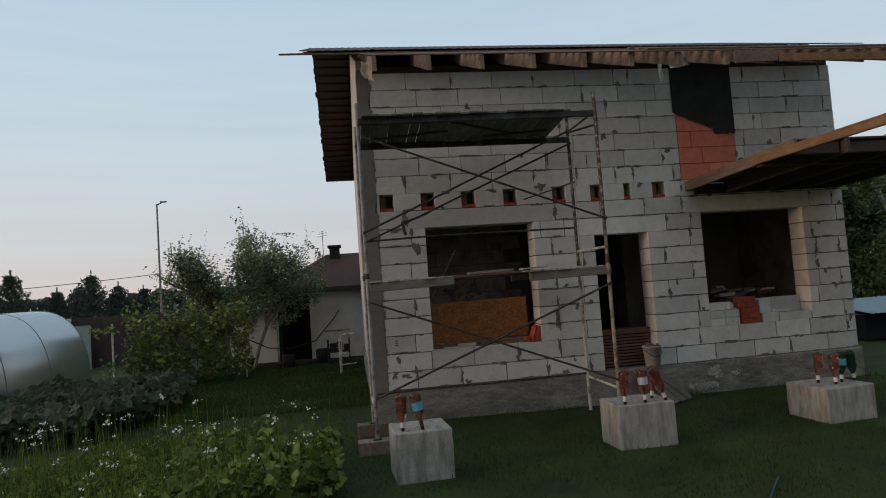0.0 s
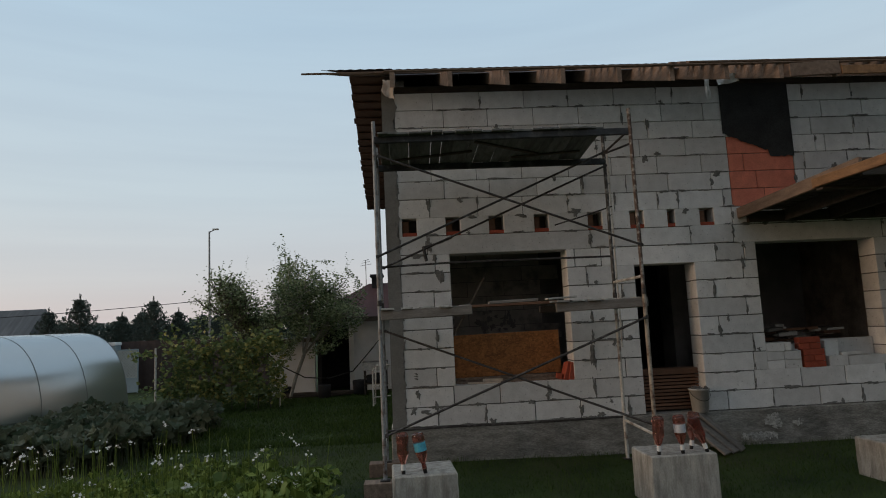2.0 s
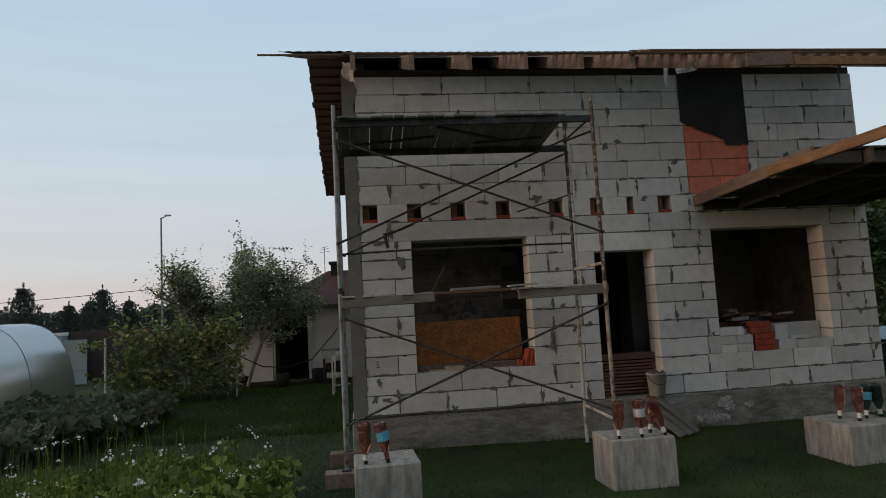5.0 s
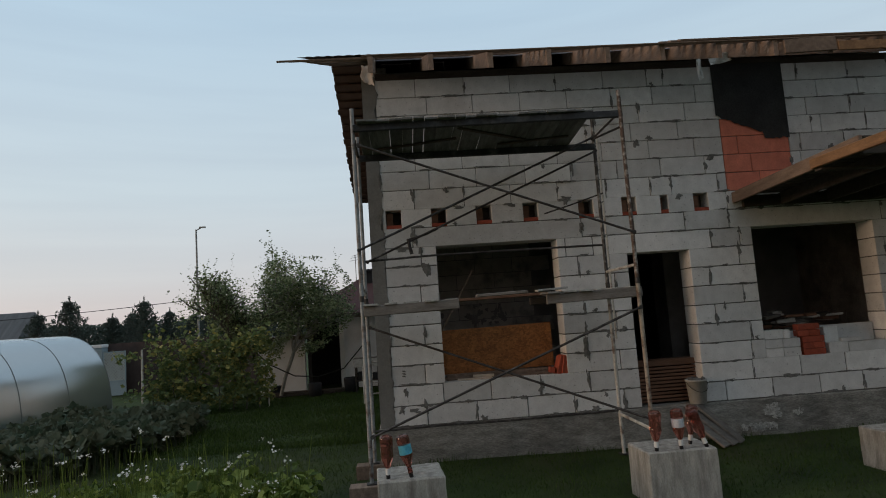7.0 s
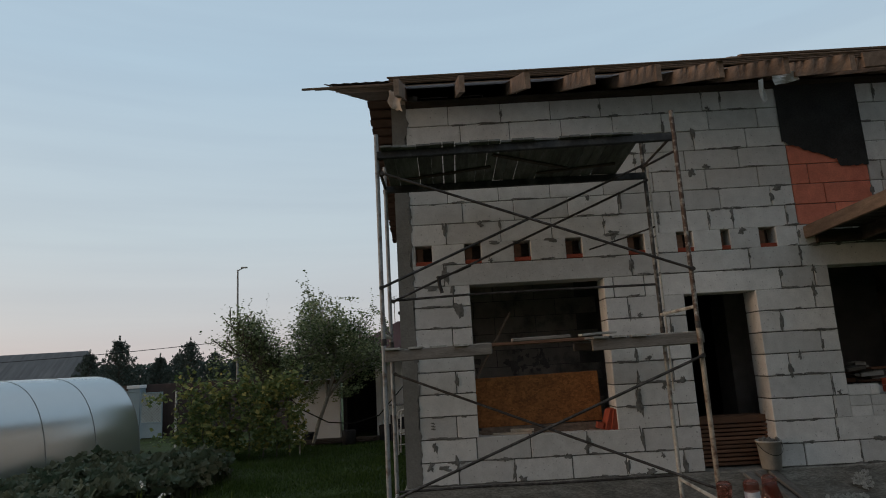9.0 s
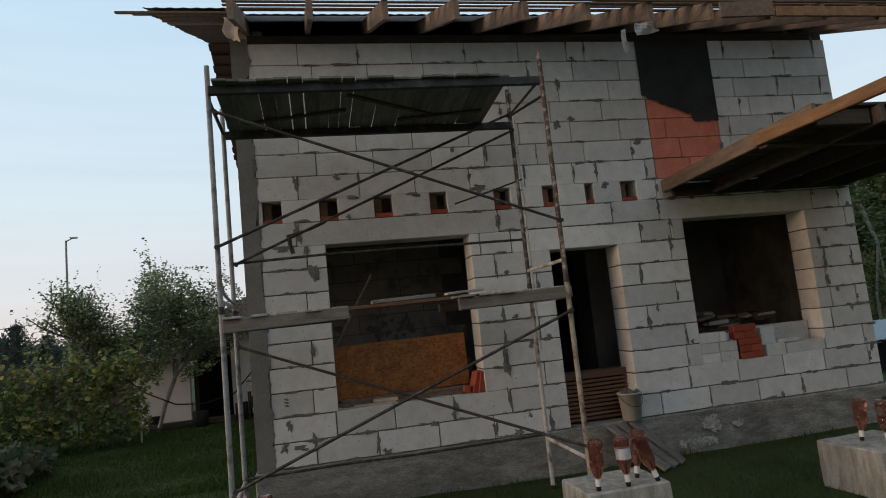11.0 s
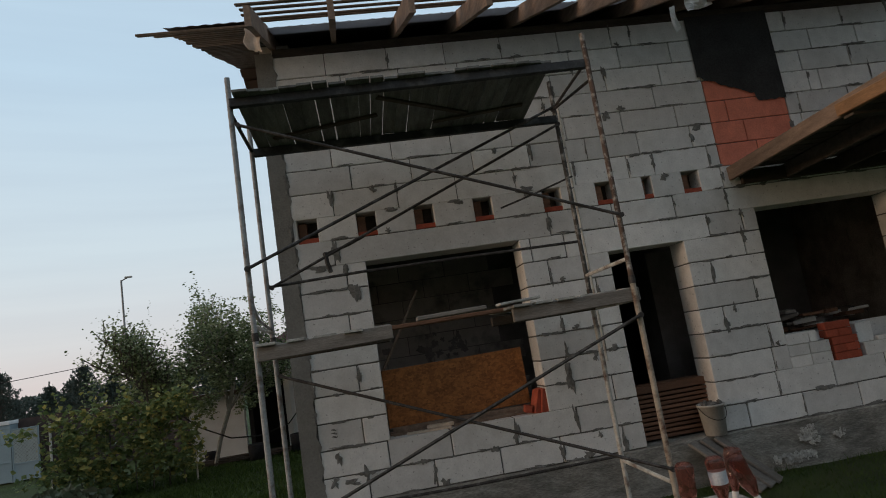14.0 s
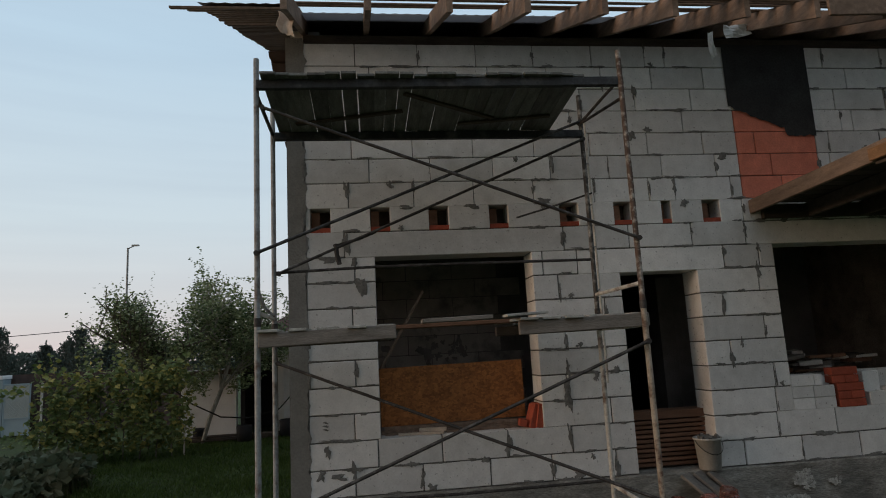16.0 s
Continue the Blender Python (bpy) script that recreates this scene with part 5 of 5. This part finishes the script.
for k in range(7):
    bm = bmesh.new()
    beam(bm, (-3.1 + 0.1 * k, 7.95 + 0.05 * k, 0.04 + 0.035 * (k % 3)), (-1.3 + 0.07 * k, 8.05 + 0.03 * k, 0.04 + 0.035 * (k % 3)), 0.06, 0.03)
    single("stacked_board", bm, WOOD_DARK, "dark board in a low pile on the ground behind the lawn", "board", group="boards on the ground")
# white tube frame beside the house corner
frame_ob = thing("tube_frame", "white bent tube frame standing by the house corner", "frame", at=pose(-0.42, 5.6, 0))
part("tube", bent(bmesh.new(), [(0, 0, 0.02), (0, 0, 0.75), (0.04, 0, 0.83), (0.12, 0, 0.86), (0.36, 0, 0.86)], 0.017, 8), STEEL_WHITE, frame_ob)
part("tube", bent(bmesh.new(), [(0.02, 0.3, 0.02), (0.05, 0.3, 0.78), (0.12, 0.3, 0.84), (0.36, 0.3, 0.84)], 0.017, 8), STEEL_WHITE, frame_ob)
for z in (0.2, 0.42):
    part("rung", tube(bmesh.new(), (0, 0, z), (0.36, 0, z + 0.02), 0.012, 6), STEEL_WHITE, frame_ob)
# black hose slung between the vine and the porch
hose = [Vector(p) for p in ((-3.0, 7.0, 1.25), (-2.72, 7.6, 0.83), (-2.2, 7.8, 0.52), (-1.65, 7.9, 0.46), (-1.05, 8.0, 0.60), (-0.55, 8.3, 1.15), (-0.45, 9.1, 1.30))]
single("hose", bent(bmesh.new(), hose, 0.014, 6), BLACK_PLASTIC, "black hose slung in an arc between vine and porch", "hose")
# lamp post and wires
lamp = thing("street_lamp", "thin grey street lamp post with a short arm", "street lamp", at=pose(-6.76, 15.1, -0.05))
part("pole", tube(bmesh.new(), (0, 0, 0), (0, 0, 5.45), 0.045, 8, 0.03), STEEL, lamp)
lamp_arm = part("arm", tube(bmesh.new(), (0, 0, 5.42), (0.2, 0, 5.52), 0.02, 6), STEEL, lamp)
bm = bmesh.new()
box(bm, 0.12, 0.34, -0.05, 0.05, 5.50, 5.55, bevel=0.01)
part("lamp_head", bm, STEEL_WHITE, lamp_arm)


def wire(a, b, sag, label):
    pts = [Vector(a).lerp(Vector(b), q / 16) - Vector((0, 0, sag * 4 * (q / 16) * (1 - q / 16))) for q in range(17)]
    single("wire", bent(bmesh.new(), pts, 0.012, 5), DARK, label, "wire")


wire((-6.72, 15.1, 2.9), (-22, 15.5, 2.6), 0.15, "thin overhead wire from the lamp post")
wire((-6.72, 15.1, 2.8), (-9.5, 24, 2.5), 0.2, "thin overhead wire from the lamp post")
# dark barn
barn = thing("barn", "dark weathered barn with a steep sheet roof", "barn", at=pose(-29.1, 39.0, 0))
bm = bmesh.new()
box(bm, -8.4, 1.8, 0.3, 4.3, 0, 2.4)
part("wall", bm, WOOD_DARK, barn)
bm = bmesh.new()
v = [bm.verts.new(p) for p in ((-8.6, -0.3, 1.9), (2.1, -0.3, 1.9), (2.1, 2.1, 4.12), (-8.6, 2.1, 4.12), (2.1, 4.6, 1.9), (-8.6, 4.6, 1.9))]
for f in ((v[0], v[1], v[2], v[3]), (v[3], v[2], v[4], v[5]), (v[1], v[4], v[2]), (v[0], v[3], v[5])):
    bm.faces.new(f)
part("roof", bm, ROOF_SLATE, barn, "grey weathered sheet roof")


def pine(x, y, h, seed):
    rnd = random.Random(seed)
    t = thing("pine_tree", "dark pine with upswept branches against the sky", "tree", group="pines behind the garden", at=pose(x, y, 0))
    bm = tube(bmesh.new(), (0, 0, 0), (0, 0, h), 0.018 * h, 6, 0.006)
    pts = []
    levels = 15
    for k in range(levels):
        f = k / levels
        z = h * (0.08 + 0.84 * f)
        reach = h * (0.42 * (1 - f) ** 0.85 + 0.025)
        turn = rnd.uniform(0, 6.28)
        for q in range(7):
            a = turn + q * 0.9 + rnd.gauss(0, 0.15)
            r = reach * rnd.uniform(0.7, 1.1)
            tip = Vector((r * math.cos(a), r * math.sin(a), z + r * (0.35 + 0.5 * f)))
            tube(bm, (0, 0, z), tip, 0.005 * h, 4, 0.0015 * h)
            # needles in tufts, each tuft turned up at its end
            for w in range(7):
                g = 0.25 + 0.75 * (w + rnd.random()) / 7
                c = Vector((0, 0, z)).lerp(tip, g) + Vector((rnd.gauss(0, 0.018 * h), rnd.gauss(0, 0.018 * h), 0))
                for _ in range(9):
                    pts.append(c + Vector((rnd.gauss(0, 0.008 * h), rnd.gauss(0, 0.008 * h), abs(rnd.gauss(0, 0.018 * h)))))
    for _ in range(60):
        pts.append(Vector((rnd.gauss(0, 0.006 * h), rnd.gauss(0, 0.006 * h), h * rnd.uniform(0.88, 1.03))))
    part("trunk", bm, BARK, t)
    leaf_cloud("crown", pts, 0.036 * h, HAZY_NEEDLE, t, flat=1.6, aspect=2.6, rnd=rnd)


for x, y, h, s in ((-22.0, 36.2, 4.65, 1), (-17.1, 36.2, 4.3, 2), (-20.0, 38, 3.4, 3), (-18.6, 38, 3.6, 4), (-15.7, 37, 3.5, 5), (-24.5, 37, 3.9, 6), (-30.5, 33, 4.6, 7), (-14.4, 38, 3.2, 8), (-13.0, 37, 3.1, 9)):
    pine(x, y, h, s)
# low wood along the horizon
rnd = random.Random(77)
pts = []
for k in range(26000):
    px = rnd.uniform(-75, 30)
    hgt = 3.0 + 0.5 * noise.noise(Vector((px * 0.5, 0, 0))) + 0.5 * noise.noise(Vector((px * 1.8, 4, 0)))
    pts.append((px, 52 + rnd.uniform(-2, 2), hgt * rnd.random() ** 0.6))
wood = leaf_cloud("far_wood", pts, 0.42, HAZY_NEEDLE, rnd=rnd, flat=1.0, aspect=1.4)
tagged(wood, "dark line of woods on the horizon", "woods", kind="stuff")
# trees beyond the right side of the house
for k, (x, y, h, r, s) in enumerate(((14.5, 9, 5.6, 2.4, 51), (17, 14, 6.6, 3.0, 52), (20.0, 11, 6.4, 2.8, 53))):
    garden_tree("birch_tree", (x, y, 0), h, r, "tall dark leafy tree behind the house", FAR_LEAF, 0.2, 9000, s, BARK, low=0.05)
rnd = random.Random(78)
pts = []
for k in range(48000):
    px = rnd.uniform(10.5, 34)
    hgt = 5.4 + 1.2 * noise.noise(Vector((px * 0.6, 0, 8))) + 0.8 * noise.noise(Vector((px * 1.9, 4, 8)))
    pts.append((px, 17 + rnd.uniform(-2.5, 2.5), hgt * rnd.random() ** 0.75))
tagged(leaf_cloud("wood_edge", pts, 0.22, FAR_LEAF, rnd=rnd, flat=1.0, aspect=1.4), "dark green edge of woods behind the house", "woods", kind="stuff")
# extension of the woods, added to hold back light from the right
pts = []
while len(pts) < 52000:
    py = rnd.uniform(-14, 17)
    z = 6.0 * rnd.random() ** 0.75
    dx = rnd.uniform(-2.5, 2.5)
    lump = noise.noise(Vector((dx * 0.5, py * 0.55, z * 0.5))) + 0.5 * noise.noise(Vector((dx * 1.5, py * 1.6, z * 1.5 + 7)))
    if lump < -0.12 + 0.10 * max(0.0, z - 4.2) or z > 5.2 + 1.0 * noise.noise(Vector((py * 0.6, 0, 18))):
        continue
    pts.append((21.5 + dx, py, z))
tagged(leaf_cloud("wood_edge", pts, 0.19, FAR_LEAF, rnd=rnd, flat=1.0, aspect=1.5), "dark green woods added along the side of the plot to shade the front wall", "woods", kind="stuff")
rnd = random.Random(79)
for k in range(9):
    x, y = rnd.uniform(13.2, 17.5), rnd.uniform(3.0, 8.0)
    bm = bent(bmesh.new(), [(x, y, -0.05), (x + rnd.gauss(0, 0.06), y, 1.2), (x + rnd.gauss(0, 0.12), y + rnd.gauss(0, 0.1), 2.5), (x + rnd.gauss(0, 0.2), y, 3.6)], rnd.uniform(0.02, 0.04), 7)
    sap = thing("sapling", "slender pale-barked young tree at the edge of the woods", "tree", group="saplings at the edge of the woods")
    part("trunk", bm, BARK_PALE, sap)
    cr = []
    for _ in range(420):
        z = 1.0 + 3.0 * rnd.random()
        q = 0.75 * (1 - abs(z - 2.2) / 2.2)
        cr.append((x + rnd.gauss(0, 0.5) * q, y + rnd.gauss(0, 0.5) * q, z))
    leaf_cloud("crown", cr, 0.11, FAR_LEAF, sap, rnd=rnd)
# far right: corrugated sheets on trestles and a post
bm = bmesh.new()
rows = [[bm.verts.new((10.4 + 0.06 * q, yy, 0.62 + 0.02 * (q % 2) + zz)) for q in range(50)] for yy, zz in ((3.0, -0.06), (4.7, 0.14))]
for q in range(49):
    bm.faces.new((rows[0][q], rows[0][q + 1], rows[1][q + 1], rows[1][q]))
shed = thing("wood_store", "low store roofed with blue-grey corrugated sheets", "shed")
so = part("roof_sheet", bm, FENCE_BLUE, shed)
so.modifiers.new("thickness", "SOLIDIFY").thickness = 0.01
bm = bmesh.new()
box(bm, 10.5, 13.2, 3.35, 4.5, 0, 0.59)
part("wall", bm, DARK, shed)
single("pole", tube(bmesh.new(), (11.2, 4.9, 0), (11.2, 4.9, 1.33), 0.04, 8), STEEL_WHITE, "short white pole standing by the wood store", "pole")
# lime splash on the plinth
def blob(verts, faces, cx, cz, r, seed, y, sq=1.0, n=16):
    k = len(verts)
    verts.append((cx, y, cz))
    for q in range(n):
        a = 2 * math.pi * q / n
        rr = r * (0.75 + 0.55 * noise.noise(Vector((math.cos(a) * 1.6, math.sin(a) * 1.6, seed))) + 0.3 * noise.noise(Vector((math.cos(a) * 4, math.sin(a) * 4, seed + 9))))
        verts.append((cx + rr * math.cos(a), y, cz + rr * sq * math.sin(a)))
    for q in range(n):
        faces.append((k, k + 1 + q, k + 1 + (q + 1) % n))


v, f = [], []
rs = random.Random(5)
k = 0
while k < 420:
    cx, cz = rs.uniform(4.5, 5.4), rs.uniform(0.05, 0.40)
    d1 = ((cx - 4.93) / 0.13) ** 2 + ((cz - 0.27) / 0.10) ** 2
    d2 = ((cx - 4.74) / 0.24) ** 2 + ((cz - 0.10) / 0.055) ** 2
    d3 = ((cx - 5.25) / 0.10) ** 2 + ((cz - 0.25) / 0.06) ** 2 + 0.4
    d = min(d1, d2, d3) + 0.9 * noise.noise(Vector((cx * 16, cz * 16, 2))) + 0.5 * noise.noise(Vector((cx * 40, cz * 40, 6)))
    if d > 0.75:
        continue
    blob(v, f, cx, cz, rs.uniform(0.007, 0.024), k * 3.1, -0.052 - 0.00005 * k, rs.uniform(0.5, 1.2), 9)
    k += 1
sp = polymesh("lime_splash", v, f, LIME)
tagged(sp, "pale lime splash on the concrete plinth", "splash", kind="stuff")

# ---- pieces of the front wall, last ----
rng = random.Random(8)
cache = {}
laid = []


def block(a, b, z0, z1, mat, mats_key):
    """A block between its joints; it stands a little proud where it borders an opening."""
    mid = (a + b) / 2
    over = lambda h: h[0] - 0.02 < mid < h[1] + 0.02
    J = 0.0055 if z0 < 2.6 else 0.0035
    x0 = a - 0.004 if a in EDGES_R else a + J
    x1 = b + 0.004 if b in EDGES_L else b - J
    lo = z0 - 0.004 if any(over(h) and abs(h[3] - z0) < 1e-4 for h in holes) else z0 + J
    hi = z1 + 0.003 if any(over(h) and abs(h[2] - z1) < 1e-4 for h in holes) else z1 - J
    deep = a in EDGES_R or b in EDGES_L or lo < z0 or hi > z1
    key = (round(x1 - x0, 3), round(hi - lo, 3), mats_key, deep)
    if key not in cache:
        bm = bmesh.new()
        box(bm, 0, x1 - x0, 0, 0.304 if deep else 0.06, 0, hi - lo, bevel=0.005)
        cache[key] = mesh_of("block", bm, mat)
    if mats_key == "a":
        laid.append((a, b, z0, z1))
    o = new("block", cache[key])
    o.parent = wall_south
    o.location = (x0, rng.uniform(-0.004, 0.002), lo)
    return o


EDGES_L = {h[0] for h in holes}
EDGES_R = {h[1] for h in holes}
# where the upright joints of each course begin: at the corner, past the door, and towards the far end
BOND = ((0.71, 4.41, 6.2), (0.90, 4.79, 6.54), (0.71, 4.80, 6.54), (2.71, 4.80, 6.75), (0.72, 4.38, 7.13), (2.71, 4.78, 6.74),
        (0.73, 4.37, 7.15), (2.70, 4.77, 6.74), (0.74, 4.80, 7.18), (3.45, 4.10, 7.1), (4.71, 5.9, 7.1), (0.72, 3.99, 5.9),
        (0.91, 3.87, 5.75), (0.74, 3.74, 5.78), (0.54, 3.54, 6.1), (0.66, 3.67, 5.92), (0.93, 3.85, 6.08), (0.82, 4.02, 5.93))
RED = (4.72, 5.625, ZP + 11 * H, ZP + 15 * H + 0.02)
for row in range(18):
    z0, z1 = ZP + row * H, ZP + (row + 1) * H
    starts = 0.305
    solid = [(0.305, X1)]
    cuts = []
    for h in [W1, DOOR, W2] + HOLES:
        if h[2] < (z0 + z1) / 2 < h[3]:
            cuts.append((h[0], h[1]))
    # lintels are single long pieces
    lint = []
    if row == 9:
        lint = [(0.66, W1[1] + 0.33), (4.69, 6.74)]
    if row == 8:
        lint = [(DOOR[0] - 0.42, 4.43)]
    spans, x = [], 0.305
    for a, b in sorted(cuts + lint):
        if a > x + 0.01:
            spans.append((x, a))
        x = max(x, b)
    if x < X1 - 0.01:
        spans.append((x, X1))
    for a, b in lint:
        block(a, b, z0, z1, AERATED, "a")
    for a, b in spans:
        s1, s2, s3 = BOND[row]
        joints = [s1 + 0.6 * k for k in range(12) if s1 + 0.6 * k < (min(s2 - 0.08, 3.4) if row < 9 else s2 - 0.08)]
        joints += [s2 + 0.6 * k for k in range(8) if s2 + 0.6 * k < s3 - 0.08]
        joints += [s3 + 0.6 * k for k in range(5)]
        joints = [q + 0.012 * math.sin(17 * q + 5 * row) for q in joints]
        if row > 10:
            joints += [RED[0], RED[1]]
        joints = sorted(p for p in joints if a + 0.09 < p < b - 0.09 or p in RED[:2])
        ends = [a] + joints + [b]
        clean = [ends[0]]
        for p in ends[1:]:
            if p - clean[-1] > 0.1 or p == b:
                clean.append(p)
            elif p in RED[:2]:
                clean[-1] = p
        for p, q2 in zip(clean, clean[1:]):
            red = row in (11, 12, 13, 14) and p >= RED[0] - 0.02 and q2 <= RED[1] + 0.02
            block(p, q2, z0, z1, RED_PAINT if red else AERATED, "r" if red else "a")
# brick bases and side bricks inside the joist pockets
for k, (a, b, z0, z1) in enumerate(HOLES):
    bm = bmesh.new()
    box(bm, a + 0.004, b - 0.004, 0.006, 0.12, z0 + 0.003, z0 + 0.048, bevel=0.003)
    o = part("pocket_brick", bm, BRICK, wall_south, "red brick at the bottom of a joist pocket")
    bm = bmesh.new()
    box(bm, a + 0.01, a + (b - a) * 0.45, 0.05, 0.16, z0 + 0.05, z1 - 0.03, bevel=0.003)
    part("joist_end", bm, LATH, wall_south, "brown timber end in a joist pocket")
    bm = bmesh.new()
    box(bm, a + 0.002, b - 0.002, 0.2, 0.24, z0 + 0.002, z1 - 0.002)
    part("pocket_back", bm, WOOD_DARK, wall_south)
# dark plaster patch
v, f = [], []
n = 40
zt = TOP + 0.02
for q in range(n + 1):
    u = q / n
    x = 4.675 + 0.96 * u
    zb = (4.03 - 0.24 * min(1, u / 0.62) if u < 0.64 else 3.70) + 0.025 * noise.noise(Vector((u * 18, 0, 0))) + 0.02 * noise.noise(Vector((u * 5, 3, 0)))
    v += [(x, -0.013, zb), (x, -0.013, zt)]
f = [(2 * q, 2 * q + 2, 2 * q + 3, 2 * q + 1) for q in range(n)]
pp = polymesh("dark_plaster", v, f, BITUMEN, wall_south)
pp["label"] = "dark plaster patch with a ragged lower edge"
# smears of adhesive on the joints
v, f = [], []


def smear(cx, cz, rx, rz, seed):
    for h in holes:
        if h[2] - 0.1 < cz < h[3] + 0.1 and h[0] - 1.5 * rx < cx < h[1] + 1.5 * rx:
            return
    k, n_ = len(v), 18
    y = -0.0065 - 0.0012 * rng.random()
    v.append((cx, y - 0.003, cz))
    for q in range(n_):
        a = 2 * math.pi * q / n_
        ca, sa = math.cos(a), math.sin(a)
        rr = 0.8 + 0.75 * noise.noise(Vector((ca * 1.8, sa * 1.8, seed))) + 0.5 * noise.noise(Vector((ca * 5, sa * 5, seed + 9)))
        v.append((cx + rx * rr * ca, y, cz + rz * rr * sa))
    for q in range(n_):
        f.append((k, k + 1 + q, k + 1 + (q + 1) % n_))


for k, (a, b, z0, z1) in enumerate(laid):
    if a > 4.4 and b < 5.9 and z0 > 3.4:
        continue
    few = 0.45 if z0 > ZP + 11 * H else 1.0
    if rng.random() < 0.7 * few:
        smear(a + rng.gauss(0, 0.008), rng.uniform(z0 + 0.05, z1 - 0.03), rng.uniform(0.010, 0.034), rng.uniform(0.04, 0.12), k * 1.7)
    for _ in range(4):
        if rng.random() < 0.62 * few:
            smear(rng.uniform(a + 0.03, b - 0.03), z0 + rng.uniform(-0.006, 0.012), rng.uniform(0.04, 0.15), rng.uniform(0.007, 0.02), k * 2.3 + 50)
    if rng.random() < 0.2 * few:
        smear(rng.uniform(a + 0.05, b - 0.05), rng.choice((z0 + 0.03, z1 - 0.03)), rng.uniform(0.025, 0.05), rng.uniform(0.025, 0.06), k * 3.1 + 90)
for cx, cz, rx, rz in ((0.82, 2.27, 0.06, 0.075), (0.46, 0.83, 0.035, 0.07), (0.45, 1.02, 0.03, 0.012), (0.45, 1.05, 0.03, 0.012), (0.45, 1.08, 0.028, 0.012), (0.56, 0.60, 0.09, 0.03), (0.53, 2.55, 0.1, 0.03), (0.8, 2.58, 0.1, 0.04), (0.7, 2.66, 0.025, 0.09), (2.70, 1.18, 0.045, 0.15), (2.69, 0.82, 0.025, 0.12), (2.72, 1.42, 0.03, 0.09), (2.10, 0.78, 0.04, 0.11), (0.40, 0.63, 0.05, 0.06), (1.24, 3.03, 0.07, 0.025), (1.90, 3.03, 0.09, 0.03), (2.60, 3.06, 0.10, 0.035), (1.27, 2.80, 0.12, 0.02), (1.21, 0.67, 0.03, 0.03), (1.88, 0.67, 0.05, 0.03), (2.89, 0.62, 0.03, 0.03), (0.80, 2.30, 0.07, 0.07)):
    smear(cx, cz, rx, rz, cx * 7 + cz)
sm = polymesh("adhesive_smears", v, f, SMEAR, wall_south)
sm["label"] = "grey adhesive smears on the block joints"
sm["kind"] = "stuff"
# blocks of the partition seen through the first window and the door
for row in range(2, 10):
    z0, z1 = ZP + row * H, ZP + (row + 1) * H
    q = 0.46 - (0.3 if row % 2 else 0.0)
    while q < 3.7:
        a, b = max(q, 0.455), min(q + 0.6, 3.74)
        q += 0.6
        if b - a < 0.06 or a < 2.95 < b or 2.94 < a < 3.15:
            continue
        key = (round(b - a, 3), "inner")
        if key not in cache:
            bm = bmesh.new()
            box(bm, 0, b - a - 0.01, 0, 0.03, 0, H - 0.01, bevel=0.004)
            cache[key] = mesh_of("block", bm, RAW)
        o = new("block", cache[key])
        o.parent = wall_inner
        o.location = (a, 2.185, z0)
# stains of adhesive on the partition
v, f = [], []
holes = []
for k in range(34):
    cx = 1.75 + rng.gauss(0, 0.35)
    smear(cx, 1.66 + rng.gauss(0, 0.07), rng.uniform(0.02, 0.06), rng.uniform(0.02, 0.07), k * 1.3)
v = [(x, 2.178 + (y + 0.008) * 0.3, z) for x, y, z in v]
stains = polymesh("adhesive_stains", v, f, DIM_INNER, wall_inner)
stains["label"] = "dark adhesive stains on the inner blocks"
stains["kind"] = "stuff"
